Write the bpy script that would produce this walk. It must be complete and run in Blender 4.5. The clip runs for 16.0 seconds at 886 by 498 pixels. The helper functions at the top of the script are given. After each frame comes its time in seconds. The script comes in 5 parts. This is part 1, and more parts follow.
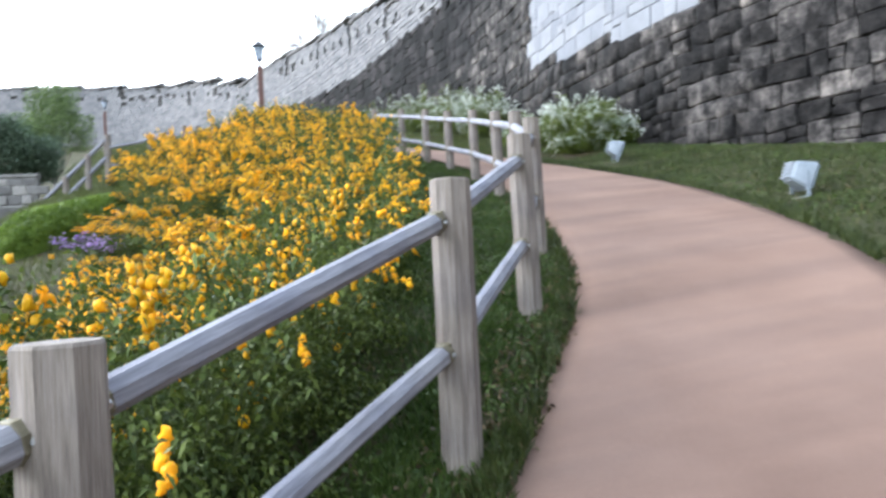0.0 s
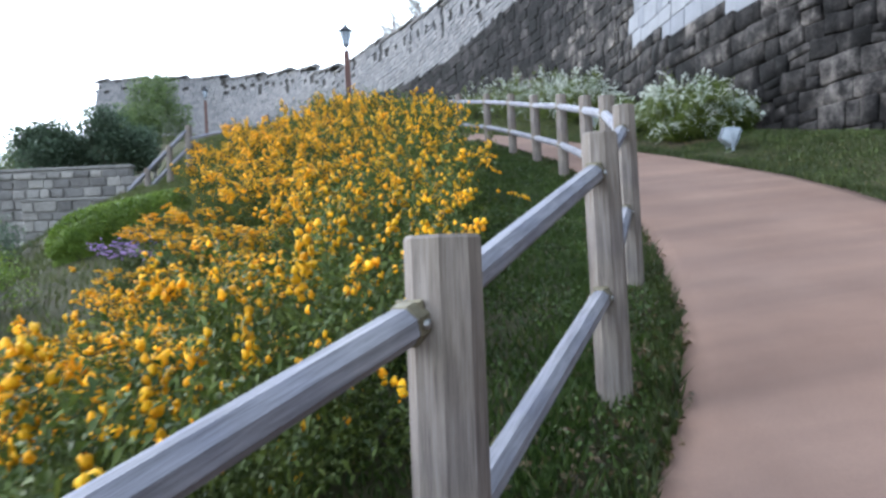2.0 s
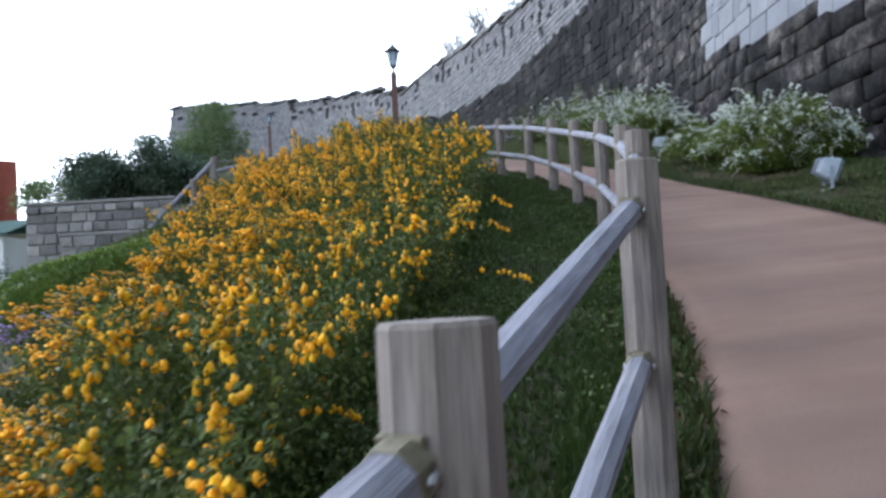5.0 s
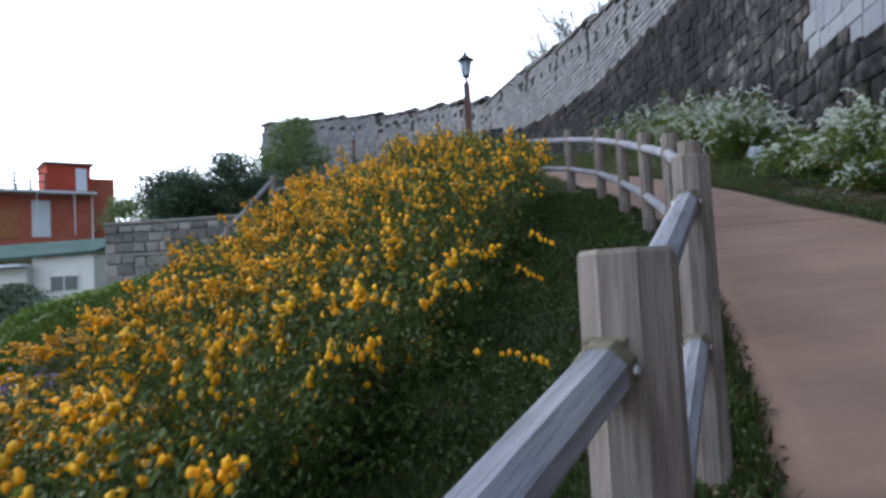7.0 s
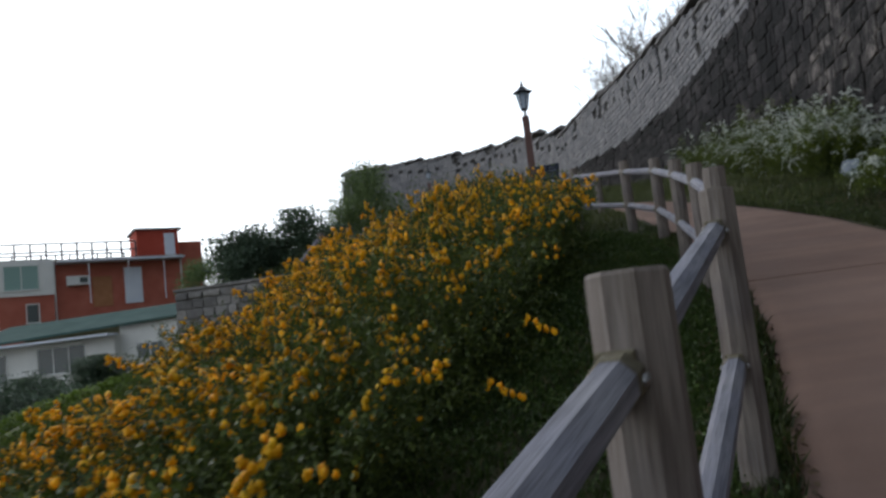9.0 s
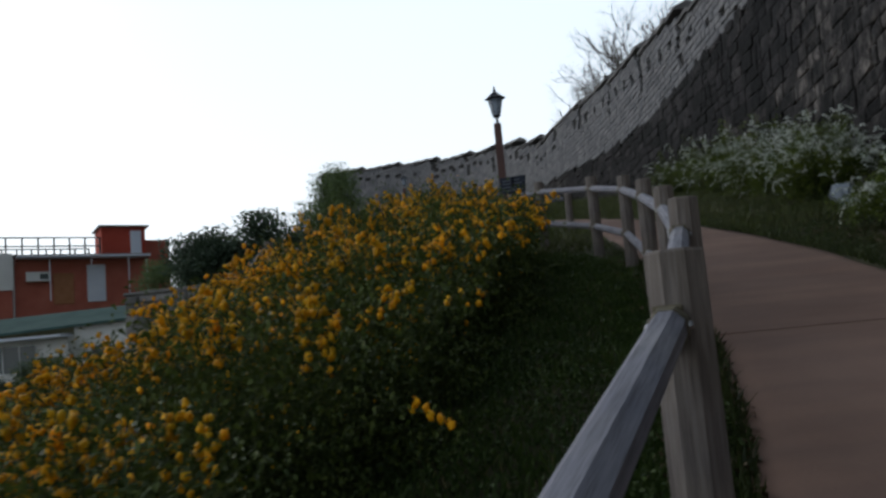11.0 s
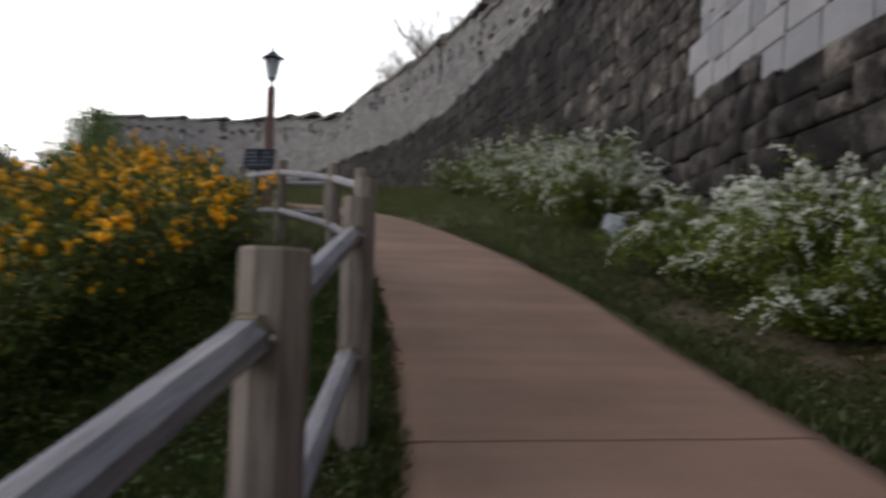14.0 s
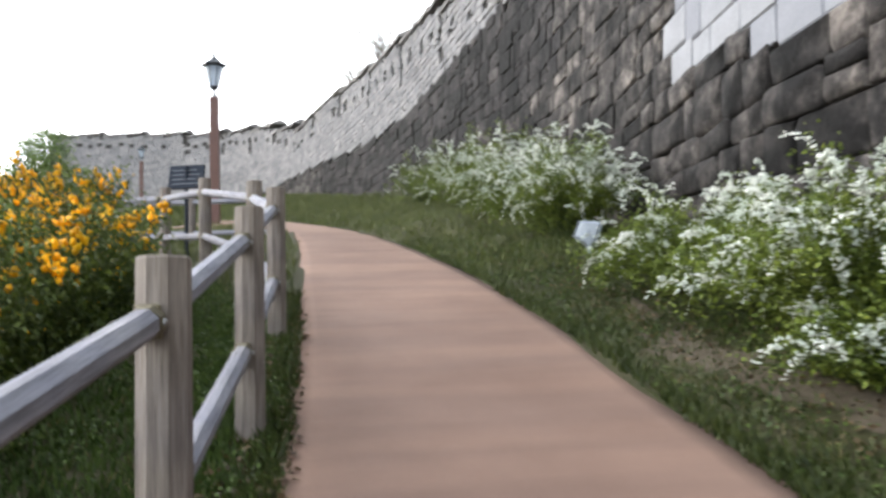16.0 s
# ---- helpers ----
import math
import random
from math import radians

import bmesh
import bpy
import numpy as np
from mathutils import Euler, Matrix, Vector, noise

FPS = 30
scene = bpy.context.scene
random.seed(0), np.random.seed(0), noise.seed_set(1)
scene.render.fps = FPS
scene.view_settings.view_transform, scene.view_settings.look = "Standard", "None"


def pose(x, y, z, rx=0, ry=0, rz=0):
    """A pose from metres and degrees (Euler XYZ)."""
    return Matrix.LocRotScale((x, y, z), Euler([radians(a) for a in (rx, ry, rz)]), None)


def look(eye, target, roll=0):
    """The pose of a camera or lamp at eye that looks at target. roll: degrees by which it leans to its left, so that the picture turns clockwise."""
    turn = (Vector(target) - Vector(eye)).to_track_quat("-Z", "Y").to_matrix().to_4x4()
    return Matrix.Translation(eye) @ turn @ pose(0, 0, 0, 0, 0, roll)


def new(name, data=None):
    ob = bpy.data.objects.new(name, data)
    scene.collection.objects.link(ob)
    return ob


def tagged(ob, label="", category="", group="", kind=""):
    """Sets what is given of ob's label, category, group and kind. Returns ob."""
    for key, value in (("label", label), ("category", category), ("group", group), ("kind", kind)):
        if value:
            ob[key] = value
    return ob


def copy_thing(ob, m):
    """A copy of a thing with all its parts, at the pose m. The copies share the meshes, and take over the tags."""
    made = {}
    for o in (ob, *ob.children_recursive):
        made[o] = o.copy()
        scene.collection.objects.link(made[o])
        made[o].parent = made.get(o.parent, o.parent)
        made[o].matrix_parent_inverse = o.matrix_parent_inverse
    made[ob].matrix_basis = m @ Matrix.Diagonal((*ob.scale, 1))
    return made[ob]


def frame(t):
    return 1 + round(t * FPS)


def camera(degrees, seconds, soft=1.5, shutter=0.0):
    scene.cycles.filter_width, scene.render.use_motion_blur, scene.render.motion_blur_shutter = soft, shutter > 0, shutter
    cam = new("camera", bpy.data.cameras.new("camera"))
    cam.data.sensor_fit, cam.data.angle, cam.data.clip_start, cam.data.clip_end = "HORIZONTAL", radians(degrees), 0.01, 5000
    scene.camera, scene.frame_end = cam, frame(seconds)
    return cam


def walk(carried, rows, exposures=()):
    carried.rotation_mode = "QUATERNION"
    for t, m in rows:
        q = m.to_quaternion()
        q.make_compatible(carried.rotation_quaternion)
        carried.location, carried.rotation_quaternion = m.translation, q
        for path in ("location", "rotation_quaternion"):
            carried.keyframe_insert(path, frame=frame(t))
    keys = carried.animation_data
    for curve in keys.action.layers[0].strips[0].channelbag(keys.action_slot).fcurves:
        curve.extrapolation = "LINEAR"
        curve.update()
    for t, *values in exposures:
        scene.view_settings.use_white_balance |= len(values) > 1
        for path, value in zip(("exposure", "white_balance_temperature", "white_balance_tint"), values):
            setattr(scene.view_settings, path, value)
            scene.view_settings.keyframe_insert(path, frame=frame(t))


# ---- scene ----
cam = camera(57.45, 16.0, soft=2.8, shutter=0.5)
PATH = [
    (0, pose(-2.258, -4.524, 0.384, 91.50, 3.49, -15.61)),
    (0.5, pose(-2.123, -4.186, 0.481, 90.54, 1.65, -12.02)),
    (1, pose(-1.972, -3.863, 0.544, 93.15, 1.36, -10.85)),
    (1.5, pose(-1.727, -3.524, 0.651, 92.22, 3.93, -9.41)),
    (2, pose(-1.589, -3.100, 0.696, 90.80, 3.05, -8.52)),
    (2.5, pose(-1.424, -2.700, 0.781, 92.68, 4.25, -7.92)),
    (3, pose(-1.164, -2.370, 0.861, 93.06, 3.65, -2.49)),
    (3.5, pose(-0.995, -1.998, 0.956, 92.57, 3.00, -2.71)),
    (4, pose(-0.822, -1.608, 1.056, 92.82, 3.62, -4.95)),
    (6.5, pose(0.059, 0.284, 1.500, 91.79, 2.04, 2.15)),
    (7, pose(0.191, 0.637, 1.578, 93.53, 2.96, 3.66)),
    (7.5, pose(0.407, 1.019, 1.687, 93.77, 5.50, 6.20)),
    (8, pose(0.535, 1.485, 1.785, 93.75, 4.66, 5.98)),
    (8.5, pose(0.689, 1.861, 1.848, 95.15, 4.51, 6.48)),
    (9, pose(0.877, 2.250, 1.971, 96.64, 6.57, 10.69)),
    (11.5, pose(1.352, 3.950, 2.355, 96.91, 4.69, 8.91)),
    (12, pose(1.552, 4.274, 2.451, 97.53, 6.76, 10.98)),
    (12.5, pose(1.546, 4.600, 2.516, 97.58, 4.59, 10.03)),
    (13, pose(1.610, 5.021, 2.601, 96.30, 0.38, 2.60)),
    (13.5, pose(1.783, 5.422, 2.678, 94.83, -0.87, 0.01)),
    (14, pose(1.881, 5.839, 2.729, 94.88, -1.28, -6.31)),
    (14.5, pose(2.014, 6.210, 2.783, 94.22, -2.55, -15.50)),
    (15, pose(2.230, 6.554, 2.895, 93.55, -0.65, -13.53)),
    (15.5, pose(2.318, 6.864, 2.971, 94.34, -0.34, -11.80)),
    (16, pose(2.342, 7.155, 3.055, 95.01, 1.97, -7.52)),
]
EXPOSURES = [(0, 2.36, 6200, 10), (1.5, 2.1, 6050, 10), (2.5, 1.75, 5900, 11), (3.5, 1.45, 5850, 12), (4, 1.43, 5850, 12), (7, 1.08, 5950, 12), (8, 0.62, 6150, 12), (9, 0.14, 6450, 12),
             (11.5, -0.55, 6300, 10), (12.5, -0.67, 6150, 10), (13, -0.50, 6550, 10), (13.5, -0.14, 6950, 14), (14, 0.40, 7250, 17), (14.5, 1.15, 7450, 19), (15, 1.95, 7450, 16), (16, 2.08, 6950, 12)]
walk(cam, PATH, EXPOSURES)

# ---- world and sun ----
world = bpy.data.worlds.new("sky")
scene.world = world
world.use_nodes = True
wn, wl = world.node_tree.nodes, world.node_tree.links
sky = wn.new("ShaderNodeTexSky")
sky.sky_type = 'NISHITA'
sky.sun_disc = False
sky.sun_elevation = radians(35)
sky.sun_rotation = radians(-57)
sky.air_density = 1.0
sky.dust_density = 4.0
sky.ozone_density = 1.0
wn["Background"].inputs[1].default_value = 0.1
wl.new(sky.outputs[0], wn["Background"].inputs[0])
cloud = wn.new("ShaderNodeBackground")
# overcast dusk: bright towards the horizon, dimmer overhead
geo = wn.new("ShaderNodeTexCoord")
sep = wn.new("ShaderNodeSeparateXYZ")
wl.new(geo.outputs["Generated"], sep.inputs[0])
grad = wn.new("ShaderNodeValToRGB")
grad.color_ramp.elements[0].position, grad.color_ramp.elements[0].color = 0.0, (0.92, 0.97, 1.0, 1)
grad.color_ramp.elements[1].position, grad.color_ramp.elements[1].color = 1.0, (0.2, 0.24, 0.3, 1)
middle = grad.color_ramp.elements.new(0.4)
middle.color = (0.79, 0.9, 1.0, 1)
wl.new(sep.outputs[2], grad.inputs[0])
# brighter towards the evening side, dimmer opposite
side = wn.new("ShaderNodeVectorMath")
side.operation = 'DOT_PRODUCT'
side.inputs[1].default_value = (-0.8, 0.6, 0.1)
wl.new(geo.outputs["Generated"], side.inputs[0])
evening = wn.new("ShaderNodeMapRange")
evening.interpolation_type = 'SMOOTHSTEP'
evening.inputs[1].default_value, evening.inputs[2].default_value = -0.9, 0.75
evening.inputs[3].default_value, evening.inputs[4].default_value = 0.22, 1.05
wl.new(side.outputs["Value"], evening.inputs[0])
tone = wn.new("ShaderNodeMix")
tone.data_type, tone.blend_type = 'RGBA', 'MULTIPLY'
tone.inputs[0].default_value = 1.0
wl.new(grad.outputs[0], tone.inputs[6])
wl.new(evening.outputs[0], tone.inputs[7])
wl.new(tone.outputs[2], cloud.inputs[0])
cloud.inputs[1].default_value = 1.7
cover = wn.new("ShaderNodeMixShader")
cover.inputs[0].default_value = 0.85
wl.new(wn["Background"].outputs[0], cover.inputs[1])
wl.new(cloud.outputs[0], cover.inputs[2])
wl.new(cover.outputs[0], wn["World Output"].inputs[0])
sun_data = bpy.data.lights.new("sun", 'SUN')
sun_data.energy = 0.5
sun_data.angle = radians(25)
sun_data.color = (1.0, 0.95, 0.88)
sun = new("sun", sun_data)
sun.matrix_world = look((-52, 42, 36), (0, 8, 2))


# ---- mesh helpers ----
def mesh_ob(name, verts, faces, mat, parent=None, label="", smooth=False):
    me = bpy.data.meshes.new(name)
    me.from_pydata([tuple(v) for v in verts], [], faces)
    me.update()
    if smooth:
        me.polygons.foreach_set("use_smooth", [True] * len(me.polygons))
    me.materials.append(mat)
    ob = new(name, me)
    ob.parent = parent
    if label:
        ob["label"] = label
    return ob


def part(name, bm, material, parent, label="", smooth=False):
    me = bpy.data.meshes.new(name)
    bmesh.ops.recalc_face_normals(bm, faces=bm.faces[:])
    bm.to_mesh(me)
    bm.free()
    if smooth:
        me.polygons.foreach_set("use_smooth", [True] * len(me.polygons))
    me.materials.append(material)
    ob = new(name, me)
    ob.parent = parent
    if label:
        ob["label"] = label
    return ob


def empty(name, m, label, category, group="", kind=""):
    ob = new(name)
    ob.matrix_world = m
    ob.empty_display_size = 0.1
    return tagged(ob, label, category, group, kind)


def add_box(bm, x0, y0, z0, x1, y1, z1, bevel=0.0, m=None):
    made = bmesh.ops.create_cube(bm, size=1)["verts"]
    for v in made:
        v.co = Vector((x0 if v.co.x < 0 else x1, y0 if v.co.y < 0 else y1, z0 if v.co.z < 0 else z1))
    if bevel:
        edges = list({e for v in made for e in v.link_edges})
        made = bmesh.ops.bevel(bm, geom=edges, offset=bevel, segments=1, affect='EDGES')["verts"]
    if m is not None:
        bmesh.ops.transform(bm, matrix=m, verts=made)
    return bm


def box(x0, y0, z0, x1, y1, z1, bevel=0.0):
    return add_box(bmesh.new(), x0, y0, z0, x1, y1, z1, bevel)


def ring_prism(bm, rings, cap=True):
    """Joins rings of points (lists of equal length) into one closed tube."""
    vs = [[bm.verts.new(p) for p in ring] for ring in rings]
    n = len(rings[0])
    for a, b in zip(vs, vs[1:]):
        for i in range(n):
            bm.faces.new((a[i], a[(i + 1) % n], b[(i + 1) % n], b[i]))
    if cap:
        bm.faces.new(vs[0][::-1])
        bm.faces.new(vs[-1])
    return bm


def circle(r, z, n=8, turn=0.0, cx=0.0, cy=0.0, ry=None):
    return [(cx + r * math.cos(turn + 2 * math.pi * i / n), cy + (ry or r) * math.sin(turn + 2 * math.pi * i / n), z) for i in range(n)]


def along(p, q, up=(0, 0, 1)):
    """Matrix whose z runs from p to q, at p."""
    d = (Vector(q) - Vector(p)).normalized()
    x = Vector(up).cross(d)
    if x.length < 1e-4:
        x = Vector((1, 0, 0))
    x.normalize()
    y = d.cross(x)
    return Matrix.Translation(p) @ Matrix((x, y, d)).transposed().to_4x4()


def interp(v, pts):
    """Smooth curve through (key, value) pairs."""
    xs = [p[0] for p in pts]
    return float(np.interp(v, xs, [p[1] for p in pts]))


def catmull(pts, steps):
    out = []
    P = [Vector(p) for p in pts]
    P = [2 * P[0] - P[1]] + P + [2 * P[-1] - P[-2]]
    for i in range(1, len(P) - 2):
        a, b, c, d = P[i - 1:i + 3]
        for k in range(steps):
            t = k / steps
            out.append(0.5 * ((2 * b) + (c - a) * t + (2 * a - 5 * b + 4 * c - d) * t * t + (3 * b - a - 3 * c + d) * t ** 3))
    out.append(P[-2])
    return out


# ---- materials ----
def material(name, rough=0.8, metal=0.0):
    m = bpy.data.materials.new(name)
    m.use_nodes = True
    n, l = m.node_tree.nodes, m.node_tree.links
    b = n["Principled BSDF"]
    b.inputs["Roughness"].default_value = rough
    b.inputs["Metallic"].default_value = metal
    b.inputs["Specular IOR Level"].default_value = 0.12 if rough >= 0.7 else 0.25 if rough >= 0.5 else 0.5
    return m, n, l, b


def ramp(n, stops):
    r = n.new("ShaderNodeValToRGB")
    e = r.color_ramp.elements
    while len(e) < len(stops):
        e.new(0.5)
    for i, (pos, col) in enumerate(stops):
        e[i].position = pos
        e[i].color = (*col, 1)
    return r


def noise_node(n, l, scale, detail=4, coord="Object", rough=0.6, stretch=None):
    tc = n.new("ShaderNodeTexCoord")
    t = n.new("ShaderNodeTexNoise")
    t.inputs["Scale"].default_value = scale
    t.inputs["Detail"].default_value = detail
    t.inputs["Roughness"].default_value = rough
    if stretch:
        mp = n.new("ShaderNodeMapping")
        mp.inputs["Scale"].default_value = stretch
        l.new(tc.outputs[coord], mp.inputs[0])
        l.new(mp.outputs[0], t.inputs["Vector"])
    elif coord == "World":
        geo = n.new("ShaderNodeNewGeometry")
        l.new(geo.outputs["Position"], t.inputs["Vector"])
    else:
        l.new(tc.outputs[coord], t.inputs["Vector"])
    return t


def mix(n, l, a, b, fac, blend='MIX'):
    m = n.new("ShaderNodeMix")
    m.data_type, m.blend_type = 'RGBA', blend
    for sock, v in ((m.inputs[0], fac), (m.inputs[6], a), (m.inputs[7], b)):
        if isinstance(v, (int, float)):
            sock.default_value = v
        elif isinstance(v, tuple):
            sock.default_value = (*v, 1)
        else:
            l.new(v, sock)
    return m.outputs[2]


def bump(n, l, b, height, strength=0.4, dist=0.02):
    bp = n.new("ShaderNodeBump")
    bp.inputs["Strength"].default_value = strength
    bp.inputs["Distance"].default_value = dist
    l.new(height, bp.inputs["Height"])
    l.new(bp.outputs[0], b.inputs["Normal"])


def two_scale(name, dark, mid, light, s1, s2, rough=0.85, strength=0.3, dist=0.01, coord="Object", stretch=None, vary=None, amount=0.35, metal=0.0, stain=0.0):
    """Two scales of noise over a colour range; vary: 'object' or 'island' shifts each piece's tone."""
    m, n, l, b = material(name, rough, metal)
    big = noise_node(n, l, s1, 5, coord, stretch=stretch)
    fine = noise_node(n, l, s2, 6, coord, 0.7, stretch=stretch)
    r = ramp(n, [(0.3, dark), (0.5, mid), (0.72, light)])
    add = n.new("ShaderNodeMath")
    add.operation = 'MULTIPLY_ADD'
    l.new(fine.outputs[0], add.inputs[0])
    add.inputs[1].default_value = 0.45
    ml = n.new("ShaderNodeMath")
    ml.operation = 'MULTIPLY'
    ml.inputs[1].default_value = 0.55
    l.new(big.outputs[0], ml.inputs[0])
    l.new(ml.outputs[0], add.inputs[2])
    l.new(add.outputs[0], r.inputs[0])
    col = r.outputs[0]
    if vary:
        if vary == "object":
            src = n.new("ShaderNodeObjectInfo").outputs["Random"]
        else:
            src = n.new("ShaderNodeNewGeometry").outputs["Random Per Island"]
        lo, hi = 1 - amount, 1 + amount
        rr = ramp(n, [(0.0, (lo, lo, lo * 1.02)), (0.5, (1, 1, 1)), (1.0, (hi, hi * 0.985, hi * 0.96))])
        l.new(src, rr.inputs[0])
        col = mix(n, l, col, rr.outputs[0], 1.0, 'MULTIPLY')
    if stain:
        big_stain = noise_node(n, l, 0.55, 6, coord, 0.75)
        rs_ = ramp(n, [(0.4, (0.22, 0.21, 0.21)), (0.5, (0.75, 0.74, 0.73)), (0.6, (1.4, 1.36, 1.31))])
        l.new(big_stain.outputs[0], rs_.inputs[0])
        col = mix(n, l, col, rs_.outputs[0], stain, 'MULTIPLY')
        blot = noise_node(n, l, 2.6, 5, coord, 0.7)
        rs2 = ramp(n, [(0.42, (0.3, 0.29, 0.29)), (0.5, (0.85, 0.84, 0.83)), (0.6, (1.45, 1.41, 1.36))])
        l.new(blot.outputs[0], rs2.inputs[0])
        col = mix(n, l, col, rs2.outputs[0], stain, 'MULTIPLY')
    l.new(col, b.inputs["Base Color"])
    bump(n, l, b, fine.outputs[0], strength, dist)
    return m


STONE = dict(dark=(0.014, 0.0131, 0.0133), mid=(0.036, 0.0335, 0.0335), light=(0.098, 0.0915, 0.089))
M_STONE = two_scale("old_stone_piece", s1=1.3, s2=14, strength=0.6, dist=0.03, vary="object", amount=0.65, coord="World", stain=0.9, **STONE)
M_STONE_J = two_scale("old_stone", s1=1.3, s2=14, strength=0.6, dist=0.03, vary="island", amount=0.8, coord="World", stain=0.9, **STONE)
M_NEWSTONE = two_scale("new_granite", (0.14, 0.145, 0.16), (0.185, 0.191, 0.21), (0.23, 0.236, 0.256), 1.5, 30, strength=0.3, vary="object", amount=0.14, coord="World")
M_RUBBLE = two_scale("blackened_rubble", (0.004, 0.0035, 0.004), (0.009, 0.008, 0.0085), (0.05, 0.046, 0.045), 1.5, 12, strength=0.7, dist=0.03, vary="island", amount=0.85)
M_UPPER = two_scale("upper_stone", (0.135, 0.133, 0.138), (0.185, 0.182, 0.187), (0.24, 0.236, 0.238), 1.0, 10, strength=0.4, dist=0.015, vary="island", amount=0.2)
M_MORTAR = two_scale("joint_shadow_mortar", (0.014, 0.013, 0.013), (0.03, 0.028, 0.026), (0.05, 0.046, 0.042), 2, 18)
M_TERRACE = two_scale("terrace_stone", (0.13, 0.123, 0.117), (0.225, 0.213, 0.202), (0.33, 0.318, 0.3), 1.2, 12, strength=0.6, dist=0.03, vary="island", amount=0.4)
M_COPING = two_scale("coping_stone", (0.12, 0.115, 0.11), (0.2, 0.19, 0.185), (0.3, 0.29, 0.28), 1, 9, vary="island", amount=0.2)


def wood(name, dark, mid, light):
    m, n, l, b = material(name, 0.75)
    grain = noise_node(n, l, 9, 6, "Object", 0.65, (6, 6, 0.35))
    fine = noise_node(n, l, 60, 4, "Object", 0.7, (5, 5, 0.12))
    big = noise_node(n, l, 2.2, 3)
    r = ramp(n, [(0.28, dark), (0.5, mid), (0.75, light)])
    l.new(grain.outputs[0], r.inputs[0])
    r2 = ramp(n, [(0.33, (0.55, 0.53, 0.52)), (0.55, (1, 1, 1))])
    l.new(fine.outputs[0], r2.inputs[0])
    c = mix(n, l, r.outputs[0], r2.outputs[0], 0.7, 'MULTIPLY')
    r3 = ramp(n, [(0.35, (0.75, 0.75, 0.8)), (0.65, (1.1, 1.07, 1.0))])
    l.new(big.outputs[0], r3.inputs[0])
    c = mix(n, l, c, r3.outputs[0], 0.8, 'MULTIPLY')
    l.new(c, b.inputs["Base Color"])
    bump(n, l, b, fine.outputs[0], 0.5, 0.004)
    return m


M_POST = wood("weathered_post_wood", (0.115, 0.098, 0.085), (0.22, 0.19, 0.168), (0.33, 0.293, 0.265))
M_RAIL = wood("weathered_rail_wood", (0.15, 0.15, 0.17), (0.25, 0.25, 0.285), (0.35, 0.35, 0.39))
M_BRACKET = two_scale("oxidised_brass", (0.07, 0.06, 0.04), (0.16, 0.14, 0.095), (0.26, 0.235, 0.165), 14, 60, rough=0.6, metal=0.3)
M_BOLT = two_scale("steel_bolt", (0.2, 0.2, 0.2), (0.4, 0.4, 0.4), (0.55, 0.55, 0.55), 20, 90, rough=0.35, metal=1.0)


def path_material():
    m, n, l, b = material("rubber_path", 0.9)
    big = noise_node(n, l, 0.5, 4)
    band = noise_node(n, l, 0.8, 3, stretch=(0.3, 2.2, 1))
    fine = noise_node(n, l, 240, 3)
    r = ramp(n, [(0.3, (0.166, 0.105, 0.081)), (0.55, (0.214, 0.139, 0.108)), (0.75, (0.252, 0.168, 0.133))])
    l.new(big.outputs[0], r.inputs[0])
    rb = ramp(n, [(0.38, (0.86, 0.86, 0.88)), (0.62, (1.08, 1.06, 1.05))])
    l.new(band.outputs[0], rb.inputs[0])
    c = mix(n, l, r.outputs[0], rb.outputs[0], 0.8, 'MULTIPLY')
    rf = ramp(n, [(0.35, (0.78, 0.78, 0.78)), (0.65, (1.15, 1.15, 1.15))])
    l.new(fine.outputs[0], rf.inputs[0])
    c = mix(n, l, c, rf.outputs[0], 0.7, 'MULTIPLY')
    l.new(c, b.inputs["Base Color"])
    bump(n, l, b, fine.outputs[0], 0.35, 0.004)
    return m


M_PATH = path_material()
M_JOINT = two_scale("dark_path_joint", (0.135, 0.086, 0.066), (0.165, 0.106, 0.082), (0.195, 0.128, 0.1), 3, 40)
M_SOIL = two_scale("grassy_soil", (0.022, 0.022, 0.01), (0.042, 0.041, 0.018), (0.085, 0.07, 0.043), 1.6, 26, strength=0.8, dist=0.03)


def leaf_material(name, dark, light, trans=0.25, rough=0.55):
    m, n, l, b = material(name, rough)
    isl = n.new("ShaderNodeNewGeometry")
    r = ramp(n, [(0.0, dark), (1.0, light)])
    l.new(isl.outputs["Random Per Island"], r.inputs[0])
    big = noise_node(n, l, 2.5, 2)
    rb = ramp(n, [(0.35, (0.65, 0.7, 0.6)), (0.65, (1.2, 1.15, 1.1))])
    l.new(big.outputs[0], rb.inputs[0])
    c = mix(n, l, r.outputs[0], rb.outputs[0], 0.8, 'MULTIPLY')
    l.new(c, b.inputs["Base Color"])
    tr = n.new("ShaderNodeBsdfTranslucent")
    l.new(c, tr.inputs[0])
    ms = n.new("ShaderNodeMixShader")
    ms.inputs[0].default_value = trans
    l.new(b.outputs[0], ms.inputs[1])
    l.new(tr.outputs[0], ms.inputs[2])
    l.new(ms.outputs[0], n["Material Output"].inputs[0])
    return m


